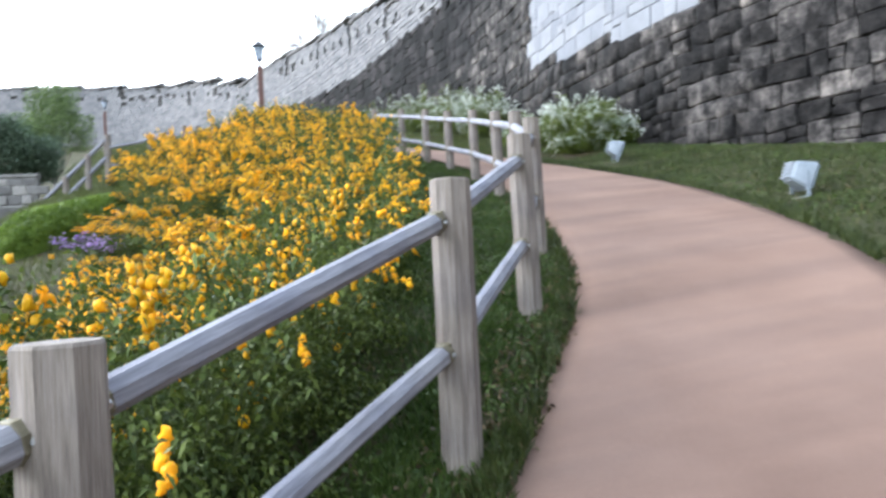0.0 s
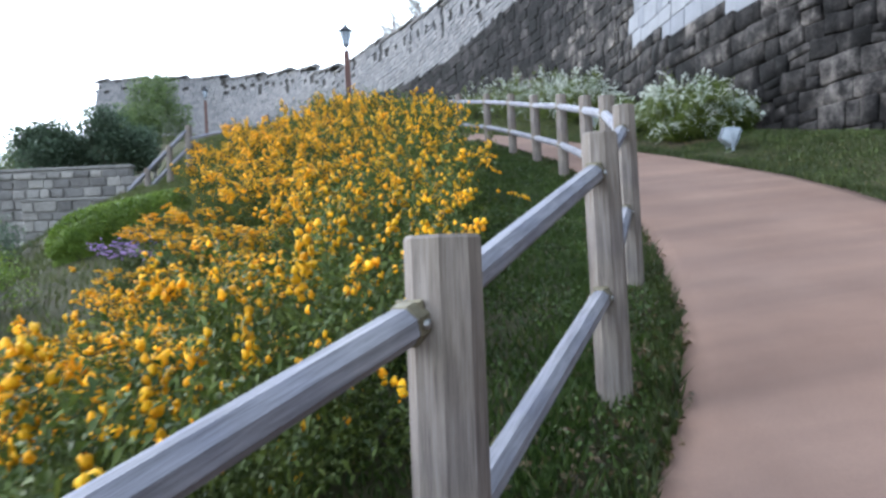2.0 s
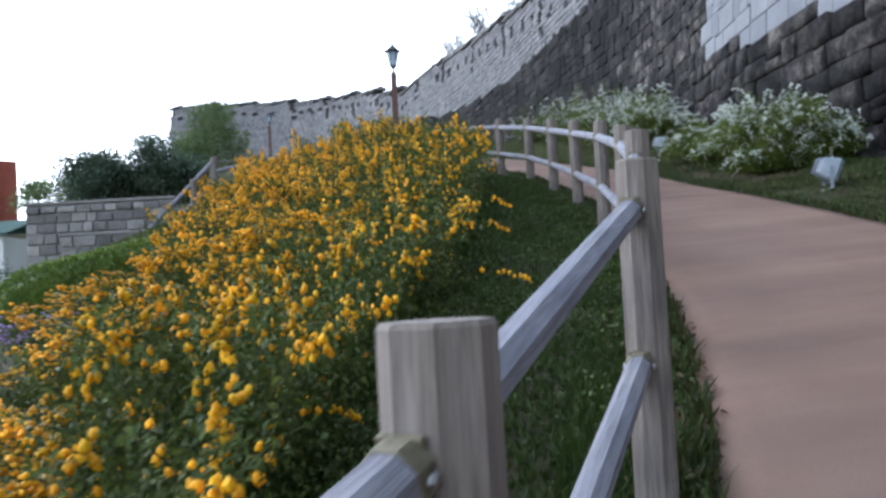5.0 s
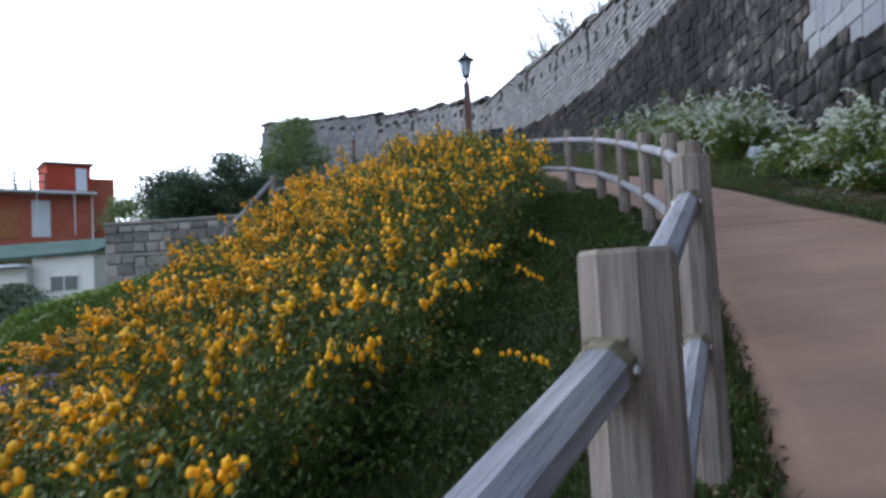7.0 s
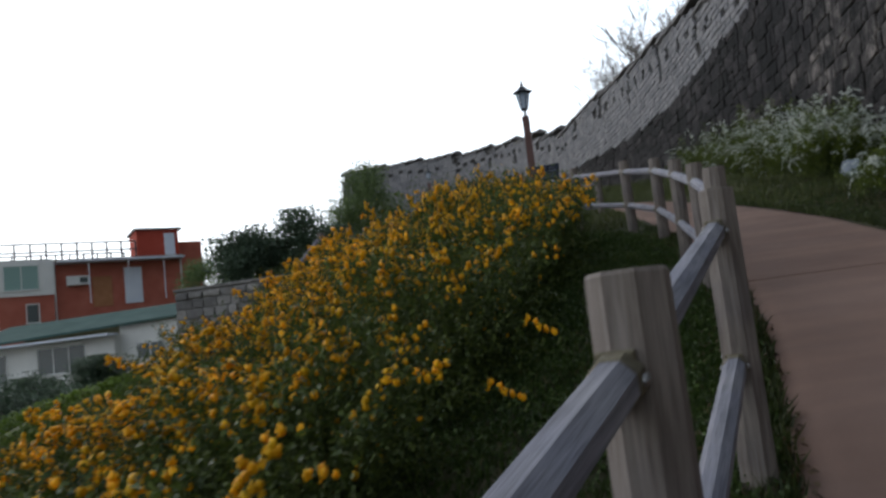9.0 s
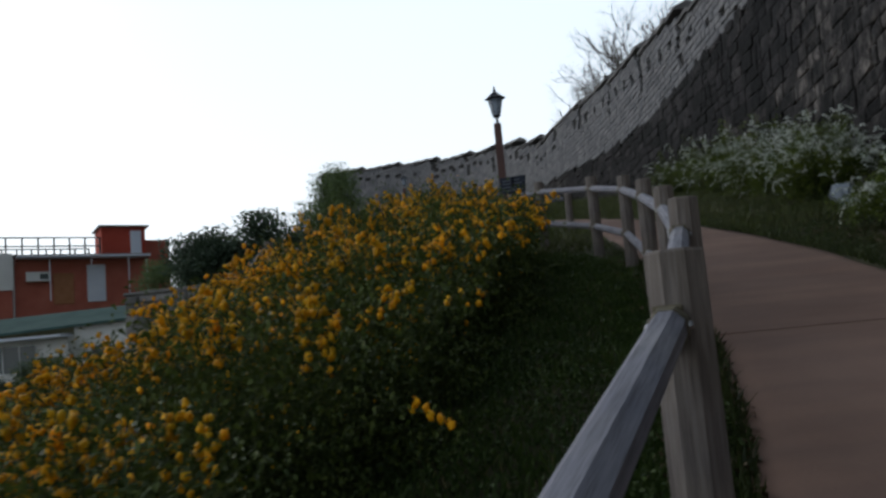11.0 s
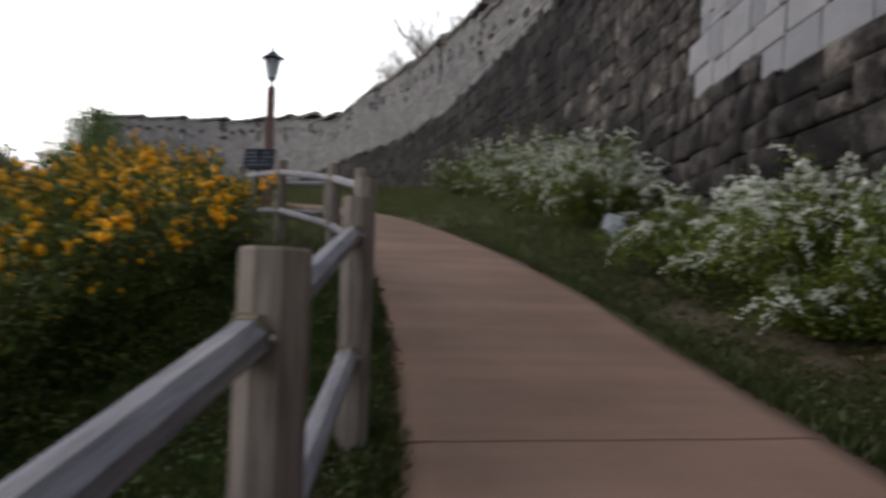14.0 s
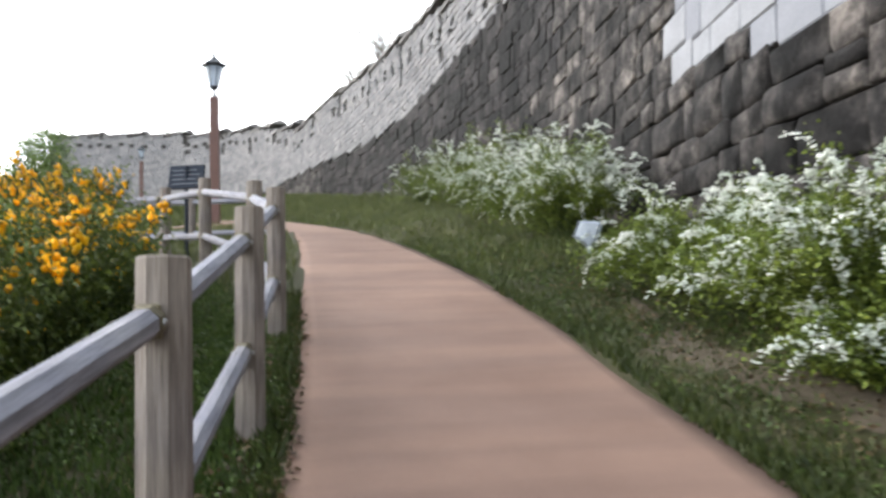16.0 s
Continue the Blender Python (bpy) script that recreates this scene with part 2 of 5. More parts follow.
M_LEAF = leaf_material("kerria_leaf", (0.031, 0.054, 0.01), (0.12, 0.156, 0.034), 0.2)
M_BLOSSOM = leaf_material("golden_petals", (0.84, 0.39, 0.004), (1.0, 0.58, 0.013), 0.25)
M_STEM = two_scale("green_stem", (0.03, 0.045, 0.015), (0.06, 0.08, 0.03), (0.1, 0.11, 0.05), 6, 40)
M_LEAF2 = leaf_material("spirea_leaf", (0.05, 0.078, 0.013), (0.195, 0.245, 0.045))
M_WHITE = leaf_material("white_petals", (0.62, 0.66, 0.64), (0.84, 0.87, 0.86), 0.3)
M_GRASS = leaf_material("grass_blade", (0.022, 0.043, 0.009), (0.064, 0.1, 0.021), 0.25)
M_BANKGRASS = leaf_material("bank_grass_blade", (0.02, 0.032, 0.008), (0.06, 0.075, 0.02), 0.2)
M_SLOPEGRASS = leaf_material("olive_grass_blade", (0.035, 0.05, 0.012), (0.1, 0.115, 0.035), 0.2)
M_WEED = leaf_material("weed_leaf", (0.03, 0.055, 0.012), (0.095, 0.14, 0.035), 0.2)
M_DRYGRASS = leaf_material("dry_grass_blade", (0.08, 0.068, 0.032), (0.18, 0.15, 0.075), 0.2)
M_HEDGE = leaf_material("clipped_hedge_leaf", (0.1, 0.165, 0.025), (0.2, 0.28, 0.05))
M_PINE = leaf_material("dark_evergreen_leaf", (0.058, 0.09, 0.062), (0.125, 0.175, 0.12))
M_TREE = leaf_material("fresh_tree_leaf", (0.1, 0.15, 0.06), (0.2, 0.27, 0.11))
M_PURPLE = leaf_material("purple_petals", (0.35, 0.2, 0.55), (0.55, 0.38, 0.75))
M_BARK = two_scale("grey_bark", (0.1, 0.09, 0.085), (0.18, 0.165, 0.15), (0.25, 0.23, 0.21), 4, 30, strength=0.7)
M_LAMPPOST = two_scale("red_brown_paint", (0.07, 0.028, 0.022), (0.1, 0.04, 0.03), (0.13, 0.055, 0.04), 3, 30, rough=0.45)
M_BLACK = two_scale("black_iron", (0.02, 0.022, 0.028), (0.035, 0.038, 0.045), (0.06, 0.062, 0.07), 8, 60, rough=0.5, metal=0.3)
M_GREYMETAL = two_scale("grey_painted_metal", (0.16, 0.185, 0.215), (0.22, 0.25, 0.285), (0.3, 0.33, 0.365), 6, 50, rough=0.4)
M_SIGN = two_scale("dark_blue_board", (0.02, 0.024, 0.034), (0.03, 0.035, 0.047), (0.045, 0.05, 0.062), 3, 40, rough=0.9)
M_LETTER = two_scale("pale_print", (0.1, 0.11, 0.13), (0.14, 0.15, 0.17), (0.18, 0.19, 0.21), 10, 60)
M_BRICK = two_scale("red_brick_wall", (0.3, 0.085, 0.06), (0.42, 0.13, 0.09), (0.5, 0.18, 0.13), 0.8, 20, strength=0.5)
M_BRICKDARK = two_scale("red_painted_box", (0.3, 0.045, 0.03), (0.4, 0.07, 0.045), (0.46, 0.1, 0.07), 0.8, 20)
M_RENDER = two_scale("cream_render", (0.66, 0.66, 0.63), (0.76, 0.76, 0.73), (0.84, 0.83, 0.8), 0.7, 12)
M_ROOFGREEN = two_scale("green_roof_sheet", (0.035, 0.065, 0.06), (0.055, 0.1, 0.09), (0.085, 0.135, 0.12), 0.6, 12, rough=0.95)
M_PALE = two_scale("pale_blue_sheet", (0.52, 0.56, 0.64), (0.64, 0.68, 0.76), (0.74, 0.78, 0.84), 0.6, 14, rough=0.4)
M_FRAME = two_scale("white_window_frame", (0.6, 0.62, 0.6), (0.7, 0.71, 0.69), (0.78, 0.78, 0.76), 3, 30, rough=0.4)
M_DOOR = two_scale("tan_door", (0.3, 0.13, 0.06), (0.38, 0.18, 0.09), (0.45, 0.22, 0.12), 2, 30)
M_DRYLEAF = leaf_material("dead_leaf", (0.05, 0.032, 0.018), (0.16, 0.11, 0.06), 0.1)
M_DIRT = two_scale("sandy_soil", (0.035, 0.028, 0.019), (0.075, 0.06, 0.043), (0.13, 0.106, 0.08), 3.2, 30, strength=0.7, dist=0.02)
M_CONCRETE = two_scale("old_concrete", (0.11, 0.105, 0.1), (0.19, 0.18, 0.17), (0.28, 0.27, 0.25), 0.9, 10, strength=0.6)


def glass_material(name, col):
    m, n, l, b = material(name, 0.08)
    b.inputs["Base Color"].default_value = (*col, 1)
    b.inputs["IOR"].default_value = 1.5
    return m


M_GLASS = glass_material("green_tinted_pane", (0.22, 0.36, 0.32))
M_GLASSDARK = glass_material("dark_window_pane", (0.05, 0.07, 0.07))
M_LANTERN = glass_material("frosted_lantern_glass", (0.32, 0.39, 0.48))
_n, _l = M_LANTERN.node_tree.nodes, M_LANTERN.node_tree.links
_tl = _n.new("ShaderNodeBsdfTranslucent")
_tl.inputs[0].default_value = (0.68, 0.76, 0.86, 1)
_tp = _n.new("ShaderNodeBsdfTransparent")
_m1, _m2 = _n.new("ShaderNodeMixShader"), _n.new("ShaderNodeMixShader")
_m1.inputs[0].default_value, _m2.inputs[0].default_value = 0.5, 0.12
_l.new(_n["Principled BSDF"].outputs[0], _m1.inputs[1])
_l.new(_tl.outputs[0], _m1.inputs[2])
_l.new(_m1.outputs[0], _m2.inputs[1])
_l.new(_tp.outputs[0], _m2.inputs[2])
_l.new(_m2.outputs[0], _n["Material Output"].inputs[0])


# ---- plan: path, fence line, ground ----
LEFT = [(-7.6, -13), (-4.9, -8), (-2.9, -4.4), (-1.25, -1.63), (-0.24, -0.06), (0.32, 1.1), (0.91, 2.8), (1.28, 4.2), (1.6, 5.9), (1.9, 7.6), (2.07, 9.2), (2.1, 11), (2.06, 13),
        (1.95, 16), (1.85, 19.3), (1.5, 22.4), (0.4, 24.6), (-2.5, 26.5)]
RIGHT = [(-4.9, -14.3), (-2.3, -9.4), (-0.4, -5.8), (1.1, -2.7), (1.95, -0.3), (2.6, 1.0), (3.2, 2.5), (3.7, 4.2), (4.0, 5.8), (4.1, 7.5), (4.1, 9.2), (4.08, 11), (4.03, 13),
         (3.84, 16), (3.35, 19.6), (2.6, 22.8), (1.0, 26), (-2.0, 28.3)]
POSTS = [(-5.05, -5.5, -0.45), (-3.8, -4.1, -0.1), (-2.56, -2.78, 0.29), (-1.35, -1.4, 0.75), (-0.387, 0.2, 1.203), (0.4, 1.91, 1.64), (0.943, 3.66, 2.057), (1.415, 5.58, 2.451),
         (1.72, 7.48, 2.86), (1.89, 9.39, 3.25), (1.93, 11.13, 3.63), (1.92, 13.13, 4.06), (1.63, 14.7, 4.39), (0.86, 16.8, 4.8),
         (0.1, 18.3, 4.95), (-1.3, 19.2, 5.05)]
POST_H = 1.1
POST_GIRTH = [(-5, 1.25), (-2.78, 1.25), (-1.4, 1.14), (0.2, 1.08), (1.91, 1.05), (3.66, 1.0)]
ZP = [(-60, -14.5), (-30, -7.6), (-14, -3.6), (-2.69, -0.8), (0.19, 0.07), (9.39, 2.17), (11.13, 2.54), (13.13, 2.97), (16.87, 3.7), (22, 4.7), (30, 6.2), (45, 8.8), (60, 11.2), (85, 15.3), (110, 17)]
WALL = [(9.9, -26), (9.6, -14), (9.0, -6), (8.2, 0), (7.4, 5), (6.5, 9), (6.2, 13), (6.5, 18), (6.4, 24), (5.7, 30), (4.9, 36), (3.5, 44), (1.2, 53), (-1.8, 64), (-9, 77), (-25, 89)]
WALL_TOP = [(-26, 3.0), (-14, 4.8), (0, 7.2), (15, 10.0), (29.5, 12.5), (33, 13.2), (37, 13.75), (44, 14.5), (49, 15.0), (57, 15.2), (63, 16.7), (67, 17.7), (76, 19.35), (81, 20.5), (89, 22.3)]
CROSS = [(-10, 0.1), (0, 0.1), (3, 0.075), (6, 0.05), (9, 0.02), (11, 0.0)]


def fence_x(y):
    return float(np.interp(y, [p[1] for p in POSTS], [p[0] for p in POSTS])) if y < 17 else 0.6


def smooth(a, b, v):
    t = min(1, max(0, (v - a) / (b - a)))
    return t * t * (3 - 2 * t)


def wall_x(y):
    return interp(y, [(p[1], p[0]) for p in WALL])


def ground_z(x, y):
    z = interp(y, ZP)
    d = fence_x(max(-14, min(y, 16.5))) - x
    drop = interp(d, [(0, 0), (1.2, -0.04), (2.5, -0.33), (4, -0.9), (6, -1.65), (10, -2.8), (16, -3.5), (30, -4.0), (60, -6), (120, -16)])
    drop *= 1 - (1 - interp(y, [(3, 1.0), (6, 0.62), (30, 0.6)])) * (1 - smooth(7, 11, d))
    drop *= 1 - smooth(34, 58, y) * (1 - smooth(6, 18, wall_x(min(y, 88)) - x))
    z += drop
    low = smooth(10, 19, d) * (1 - smooth(34, 58, y) * (1 - smooth(6, 18, wall_x(min(y, 88)) - x)))
    z += (interp(y, [(-60, -16), (0, -4.0), (30, 0.2), (43, 0.6), (50, 3.5), (57, 6.8), (75, 8), (110, 12)]) - z) * low * (1 - smooth(70, 110, d))
    if d < 0:
        z += interp(y, CROSS) * min(-d, 6)
    rise = x - (float(np.interp(y, [p[1] for p in RIGHT[:16]], [p[0] for p in RIGHT[:16]])) if y < 22.8 else 3.0)
    if rise > 0:
        z += 0.30 * smooth(0, 2.2, rise)
    far = math.hypot(x, y - 20)
    z -= 30 * smooth(95, 260, far)
    return z


def terrain():
    xs = np.concatenate([[-2500, -900, -400, -200, -120, -90], np.arange(-70, -14, 2.5), np.arange(-14, 9, 0.4), np.arange(9.5, 16, 1.2), [20, 30, 60, 120, 300, 900, 2500]])
    ys = np.concatenate([[-2500, -900, -300, -120, -60], np.arange(-40, -8, 2.5), np.arange(-8, 24, 0.4), np.arange(24, 60, 1.5), np.arange(60, 110, 5), [130, 180, 300, 900, 2500]])
    verts = [(x, y, ground_z(x, y) + (0.03 * noise.noise(Vector((x * 0.9, y * 0.9, 0))) if abs(x) < 60 and abs(y) < 90 else 0)) for y in ys for x in xs]
    # the sheet dips under the path
    for k, (x, y, z) in enumerate(verts):
        if -14 < y < 28:
            lx = float(np.interp(y, [p[1] for p in LEFT], [p[0] for p in LEFT]))
            rx = float(np.interp(y, [p[1] for p in RIGHT], [p[0] for p in RIGHT]))
            if lx + 0.12 < x < rx - 0.12:
                verts[k] = (x, y, ground_z(x, y) - 0.12)
    nx = len(xs)
    faces = [(j * nx + i, j * nx + i + 1, (j + 1) * nx + i + 1, (j + 1) * nx + i) for j in range(len(ys) - 1) for i in range(nx - 1)]
    ob = mesh_ob("ground", verts, faces, M_SOIL, smooth=True)
    return tagged(ob, "grassy soil slope with thin dry patches", "ground", kind="structure")


def build_path():
    pl, pr = catmull([(*p, 0) for p in LEFT], 8), catmull([(*p, 0) for p in RIGHT], 8)
    nw = 12
    verts, faces = [], []
    for k, (a, b) in enumerate(zip(pl, pr)):
        for i in range(nw + 1):
            t = i / nw
            p = a.lerp(b, t)
            edge = 0.025 * noise.noise(Vector((p.x * 3, p.y * 3, 4.0))) if i in (0, nw) else 0
            p = p + (b - a).normalized() * edge
            z = ground_z(p.x, p.y) + (0.012 if 0 < i < nw else 0.0)
            verts.append((p.x, p.y, z))
        verts.append((*a.xy, ground_z(a.x, a.y) - 0.15))
        verts.append((*b.xy, ground_z(b.x, b.y) - 0.15))
    w = nw + 3
    for k in range(len(pl) - 1):
        o = k * w
        for i in range(nw):
            faces.append((o + i, o + i + 1, o + w + i + 1, o + w + i))
        faces.append((o + nw + 1, o, o + w, o + w + nw + 1))
        faces.append((o + nw, o + nw + 2, o + w + nw + 2, o + w + nw))
    ob = mesh_ob("pavement", verts, faces, M_PATH, smooth=True)
    return tagged(ob, "reddish brown rubberised walking path climbing the slope", "path", kind="structure")


terrain()
PAVEMENT = build_path()


def path_joint(y):
    """A narrow dark joint across the path."""
    bm = bmesh.new()
    xl, xr = [float(np.interp(y, [p[1] for p in e], [p[0] for p in e])) for e in (LEFT, RIGHT)]
    rings = []
    for i in range(13):
        x = xl + 0.06 + (xr - xl - 0.12) * i / 12
        yy = y + 0.02 * noise.noise(Vector((x * 2, y, 1)))
        z = ground_z(x, yy) + 0.012
        rings.append([(x, yy - 0.009, z - 0.03), (x, yy + 0.009, z - 0.03), (x, yy + 0.007, z + 0.004), (x, yy - 0.007, z + 0.004)])
    ring_prism(bm, rings)
    part("joint", bm, M_JOINT, PAVEMENT)


for y in (9.4,):
    path_joint(y)


# ---- fortress wall ----
WP = catmull([(*p, 0) for p in WALL], 10)
WU = [0.0]
for a, b in zip(WP, WP[1:]):
    WU.append(WU[-1] + (b - a).length)
BATTER = 0.06


def wall_at(u):
    """Plan point, tangent and outward normal at length u along the wall's foot."""
    x = float(np.interp(u, WU, [p.x for p in WP]))
    y = float(np.interp(u, WU, [p.y for p in WP]))
    k = min(len(WU) - 2, max(0, int(np.searchsorted(WU, u)) - 1))
    t = (WP[k + 1] - WP[k]).normalized()
    return x, y, t, Vector((-t.y, t.x, 0))


def wall_u(y):
    return float(np.interp(y, [p.y for p in WP], WU))


def wall_base(y):
    return interp(y, ZP) + (0.25 if y < 25 else interp(y, [(25, 0.25), (40, -0.3), (85, 0.5)]))


def wall_point(u, z, out=0.0):
    """Point on the wall's face: leaning back with height."""
    x, y, t, n = wall_at(u)
    lean = BATTER * (z - wall_base(y) - 2.0)
    return Vector((x, y, z)) + n * (out - lean)


def wall_core():
    verts, faces = [], []
    us = np.arange(0, WU[-1], 1.0)
    for u in us:
        x, y, t, n = wall_at(u)
        zb, zt = wall_base(y) - 0.8, interp(y, WALL_TOP) - 0.1
        for z, out in ((zb, -0.07), (zt, -0.07), (zt, -1.3), (zb, -1.3)):
            verts.append(wall_point(u, z, out))
    for k in range(len(us) - 1):
        for i in range(4):
            faces.append((4 * k + i, 4 * k + (i + 1) % 4, 4 * k + 4 + (i + 1) % 4, 4 * k + 4 + i))
    faces += [(0, 1, 2, 3), tuple(4 * (len(us) - 1) + i for i in (3, 2, 1, 0))]
    ob = mesh_ob("wall_fortress", verts, faces, M_MORTAR)
    return tagged(ob, "old fortress wall of large dark stones with recessed joints", "stone wall", kind="structure")


FORTRESS = wall_core()


def stone_geo(rng, w, h, depth=0.05, bev=0.035, rough=0.025):
    """A rough block, its face towards -y of its own frame: x along the wall, z up, centred."""
    v = []
    if bev > 0.04:
        # worn block: eight-sided outline with rounded corners
        cut = [rng.choice((0.015, 0.03, 0.06)) * rng.uniform(0.6, 1.4) for _ in range(8)]
        ring = []
        for q, (sx, sz) in enumerate(((-1, -1), (1, -1), (1, 1), (-1, 1))):
            a, c = (sx * (w / 2 - cut[2 * q]), sz * h / 2), (sx * w / 2, sz * (h / 2 - cut[2 * q + 1]))
            ring += [c, a] if q % 2 == 0 else [a, c]
        ring = [(x + rng.uniform(-rough, rough) * 0.6, z + rng.uniform(-rough, rough) * 0.6) for x, z in ring]
        tilt = rng.uniform(-0.5, 0.5) * depth
        for k, out in ((1.0, -0.12), (1.0, 0.0), (1 - 0.3 * bev / h, depth * 0.6), (1 - 1.3 * bev / h, depth)):
            for x, z in ring:
                o = out + (rng.uniform(-0.25, 0.25) * depth + tilt * x / w if out > 0 else 0)
                v.append((x * k if k == 1.0 else x - math.copysign((1 - k) * h / 2, x) * 0.8, o, z * k))
        v.append((rng.uniform(-0.15, 0.15) * w, depth * rng.uniform(0.9, 1.35), rng.uniform(-0.15, 0.15) * h))
        f = [(8 * o + i, 8 * o + (i + 1) % 8, 8 * o + 8 + (i + 1) % 8, 8 * o + 8 + i) for o in range(3) for i in range(8)]
        f += [(24 + i, 24 + (i + 1) % 8, 32) for i in range(8)]
        return v, f
    for inset, out in ((0.0, -0.12), (0.0, 0.0), (bev, depth)):
        for sx, sz in ((-1, -1), (1, -1), (1, 1), (-1, 1)):
            j = rough if inset == 0 else rough * 0.7
            v.append((sx * (w / 2 - inset) + (rng.uniform(-j, j) if out > -0.1 else 0), out + (rng.uniform(-0.3, 0.3) * depth if inset else 0), sz * (h / 2 - inset) + (rng.uniform(-j, j) if out > -0.1 else 0)))
    # a bulging middle
    v.append((rng.uniform(-0.15, 0.15) * w, depth * rng.uniform(1.0, 1.5), rng.uniform(-0.15, 0.15) * h))
    f = []
    for o in (0, 4):
        for i in range(4):
            f.append((o + i, o + (i + 1) % 4, o + 4 + (i + 1) % 4, o + 4 + i))
    for i in range(4):
        f.append((8 + i, 8 + (i + 1) % 4, 12))
    return v, f


def stone_frame(u, z):
    x, y, t, n = wall_at(u)
    up = Vector((0, 0, 1)) - n * (BATTER)
    up.normalize()
    nn = t.cross(up)
    if nn.dot(n) < 0:
        nn = -nn
    m = Matrix((t, nn, up)).transposed().to_4x4()
    return Matrix.Translation(wall_point(u, z)) @ m


# white repaired blocks: stepped lower edge
def is_new(y, z):
    return 2.0 < y < 15.9 and z > interp(y, [(2, 6.6), (6, 5.6), (9, 5.1), (12.3, 5.3), (13.6, 5.35), (13.7, 5.85), (14.9, 5.75), (15.9, 6.05)])


def upper_zone(y, z):
    return y > 15.4 and z > interp(y, [(15, 10.4), (36, 10.5), (42, 10.9), (51, 11.8), (60, 12.5), (75, 13), (89, 15)])


def joint_stones():
    rng = random.Random(5)
    lower = ([], [])
    upper = ([], [])
    rubble = ([], [])
    fresh = ([], [])
    pieces = []

    def put(store, m, v, f):
        o = len(store[0])
        store[0].extend([m @ Vector(p) for p in v])
        store[1].extend([tuple(o + i for i in q) for q in f])

    slits = [wall_u(36.7) + 5.6 * k for k in range(-4, 14)]
    def course(k, u):
        return -4.0 + 0.375 * k + 0.17 * noise.noise(Vector((u * 0.33, k * 1.7, 2.0))) + 0.06 * noise.noise(Vector((u * 1.1, k * 3.1, 5.0)))

    for k in range(70):
        u = wall_u(-9) + rng.uniform(0, 0.5)
        while u < WU[-1] - 0.3:
            x, y, t, n = wall_at(u)
            near = 0.72 if y < 9.5 else 0.95 if y < 30 else 1.3
            w = rng.choice((rng.uniform(0.3, 0.55), rng.uniform(0.5, 0.8), rng.uniform(0.75, 1.15))) * near
            zb, zt = wall_base(y) - 0.4, interp(y, WALL_TOP)
            uc = u + w / 2
            z0, z1 = course(k, uc), course(k + 1, uc)
            halves = [(z0, z1)]
            if w < 0.6 and rng.random() < 0.2:
                zm = z0 + (z1 - z0) * rng.uniform(0.4, 0.6)
                halves = [(z0, zm), (zm, z1)]
            for za, zd in halves:
                zc, h = (za + zd) / 2, zd - za
                if not (zb < zc < zt - 0.1) or upper_zone(y, zc):
                    continue
                new_one = is_new(y, zc)
                slope = math.atan2(course(k, uc + w / 2) - course(k, uc - w / 2), w) if not new_one else 0.0
                m = stone_frame(uc, zc) @ Matrix.Rotation(-slope + (rng.uniform(-0.05, 0.05) if not new_one else 0), 4, 'Y')
                gap = 0.006 if new_one else 0.0
                if 6.5 < y < 19 and zc < 8.4:
                    pieces.append((m, w - gap, h - gap, new_one, abs(y - 12)))
                else:
                    dep = 0.015 if new_one else rng.uniform(0.02, 0.06) if y < 9 else rng.uniform(0.01, 0.035)
                    v, f = stone_geo(rng, w - gap, h - gap, dep, 0.012 if new_one else 0.045 if y < 30 else 0.028, 0.005 if new_one else 0.03)
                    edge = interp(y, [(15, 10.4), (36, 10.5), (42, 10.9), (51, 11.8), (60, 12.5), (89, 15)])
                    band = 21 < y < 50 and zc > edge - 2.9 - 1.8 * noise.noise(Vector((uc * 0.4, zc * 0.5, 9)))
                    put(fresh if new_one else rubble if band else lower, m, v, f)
            u += w
    z = 9.0
    while z < 22.5:
        h = rng.uniform(0.2, 0.28) if z < 15 else 0.32
        u = wall_u(15) + rng.uniform(0, 0.3)
        while u < WU[-1] - 0.3:
            x, y, t, n = wall_at(u)
            w = rng.uniform(0.3, 0.55) * (1 if y < 45 else 1.6)
            zt = interp(y, WALL_TOP)
            uc, zc = u + w / 2, z + h / 2
            if upper_zone(y, zc) and zc < zt - 0.12:
                ds = min(abs(uc - s) for s in slits)
                under = zt - zc
                rel = min((uc - s) % 5.6 for s in slits[:1])
                hole = under > 0.75 and under < 1.1 and min(abs(rel - q) for q in (1.3, 2.8, 4.3)) < 0.24
                if not (ds < 0.2 and under < 1.75) and not hole:
                    v, f = stone_geo(rng, w - 0.02, h - 0.02, rng.uniform(0.015, 0.04), 0.025, 0.012)
                    put(upper, stone_frame(uc, zc), v, f)
            u += w
        z += h
    o = mesh_ob("old_stonework", lower[0], lower[1], M_STONE_J, FORTRESS, "dark weathered stone blocks")
    o["kind"] = "stuff"
    o = mesh_ob("parapet_stonework", upper[0], upper[1], M_UPPER, FORTRESS, "paler small parapet stones")
    o["kind"] = "stuff"
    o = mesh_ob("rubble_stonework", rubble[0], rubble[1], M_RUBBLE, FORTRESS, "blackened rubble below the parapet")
    o["kind"] = "stuff"
    if fresh[0]:
        o = mesh_ob("repair_stonework", fresh[0], fresh[1], M_NEWSTONE, FORTRESS, "pale new granite blocks")
        o["kind"] = "stuff"
    return pieces, slits


PIECES, SLITS = joint_stones()


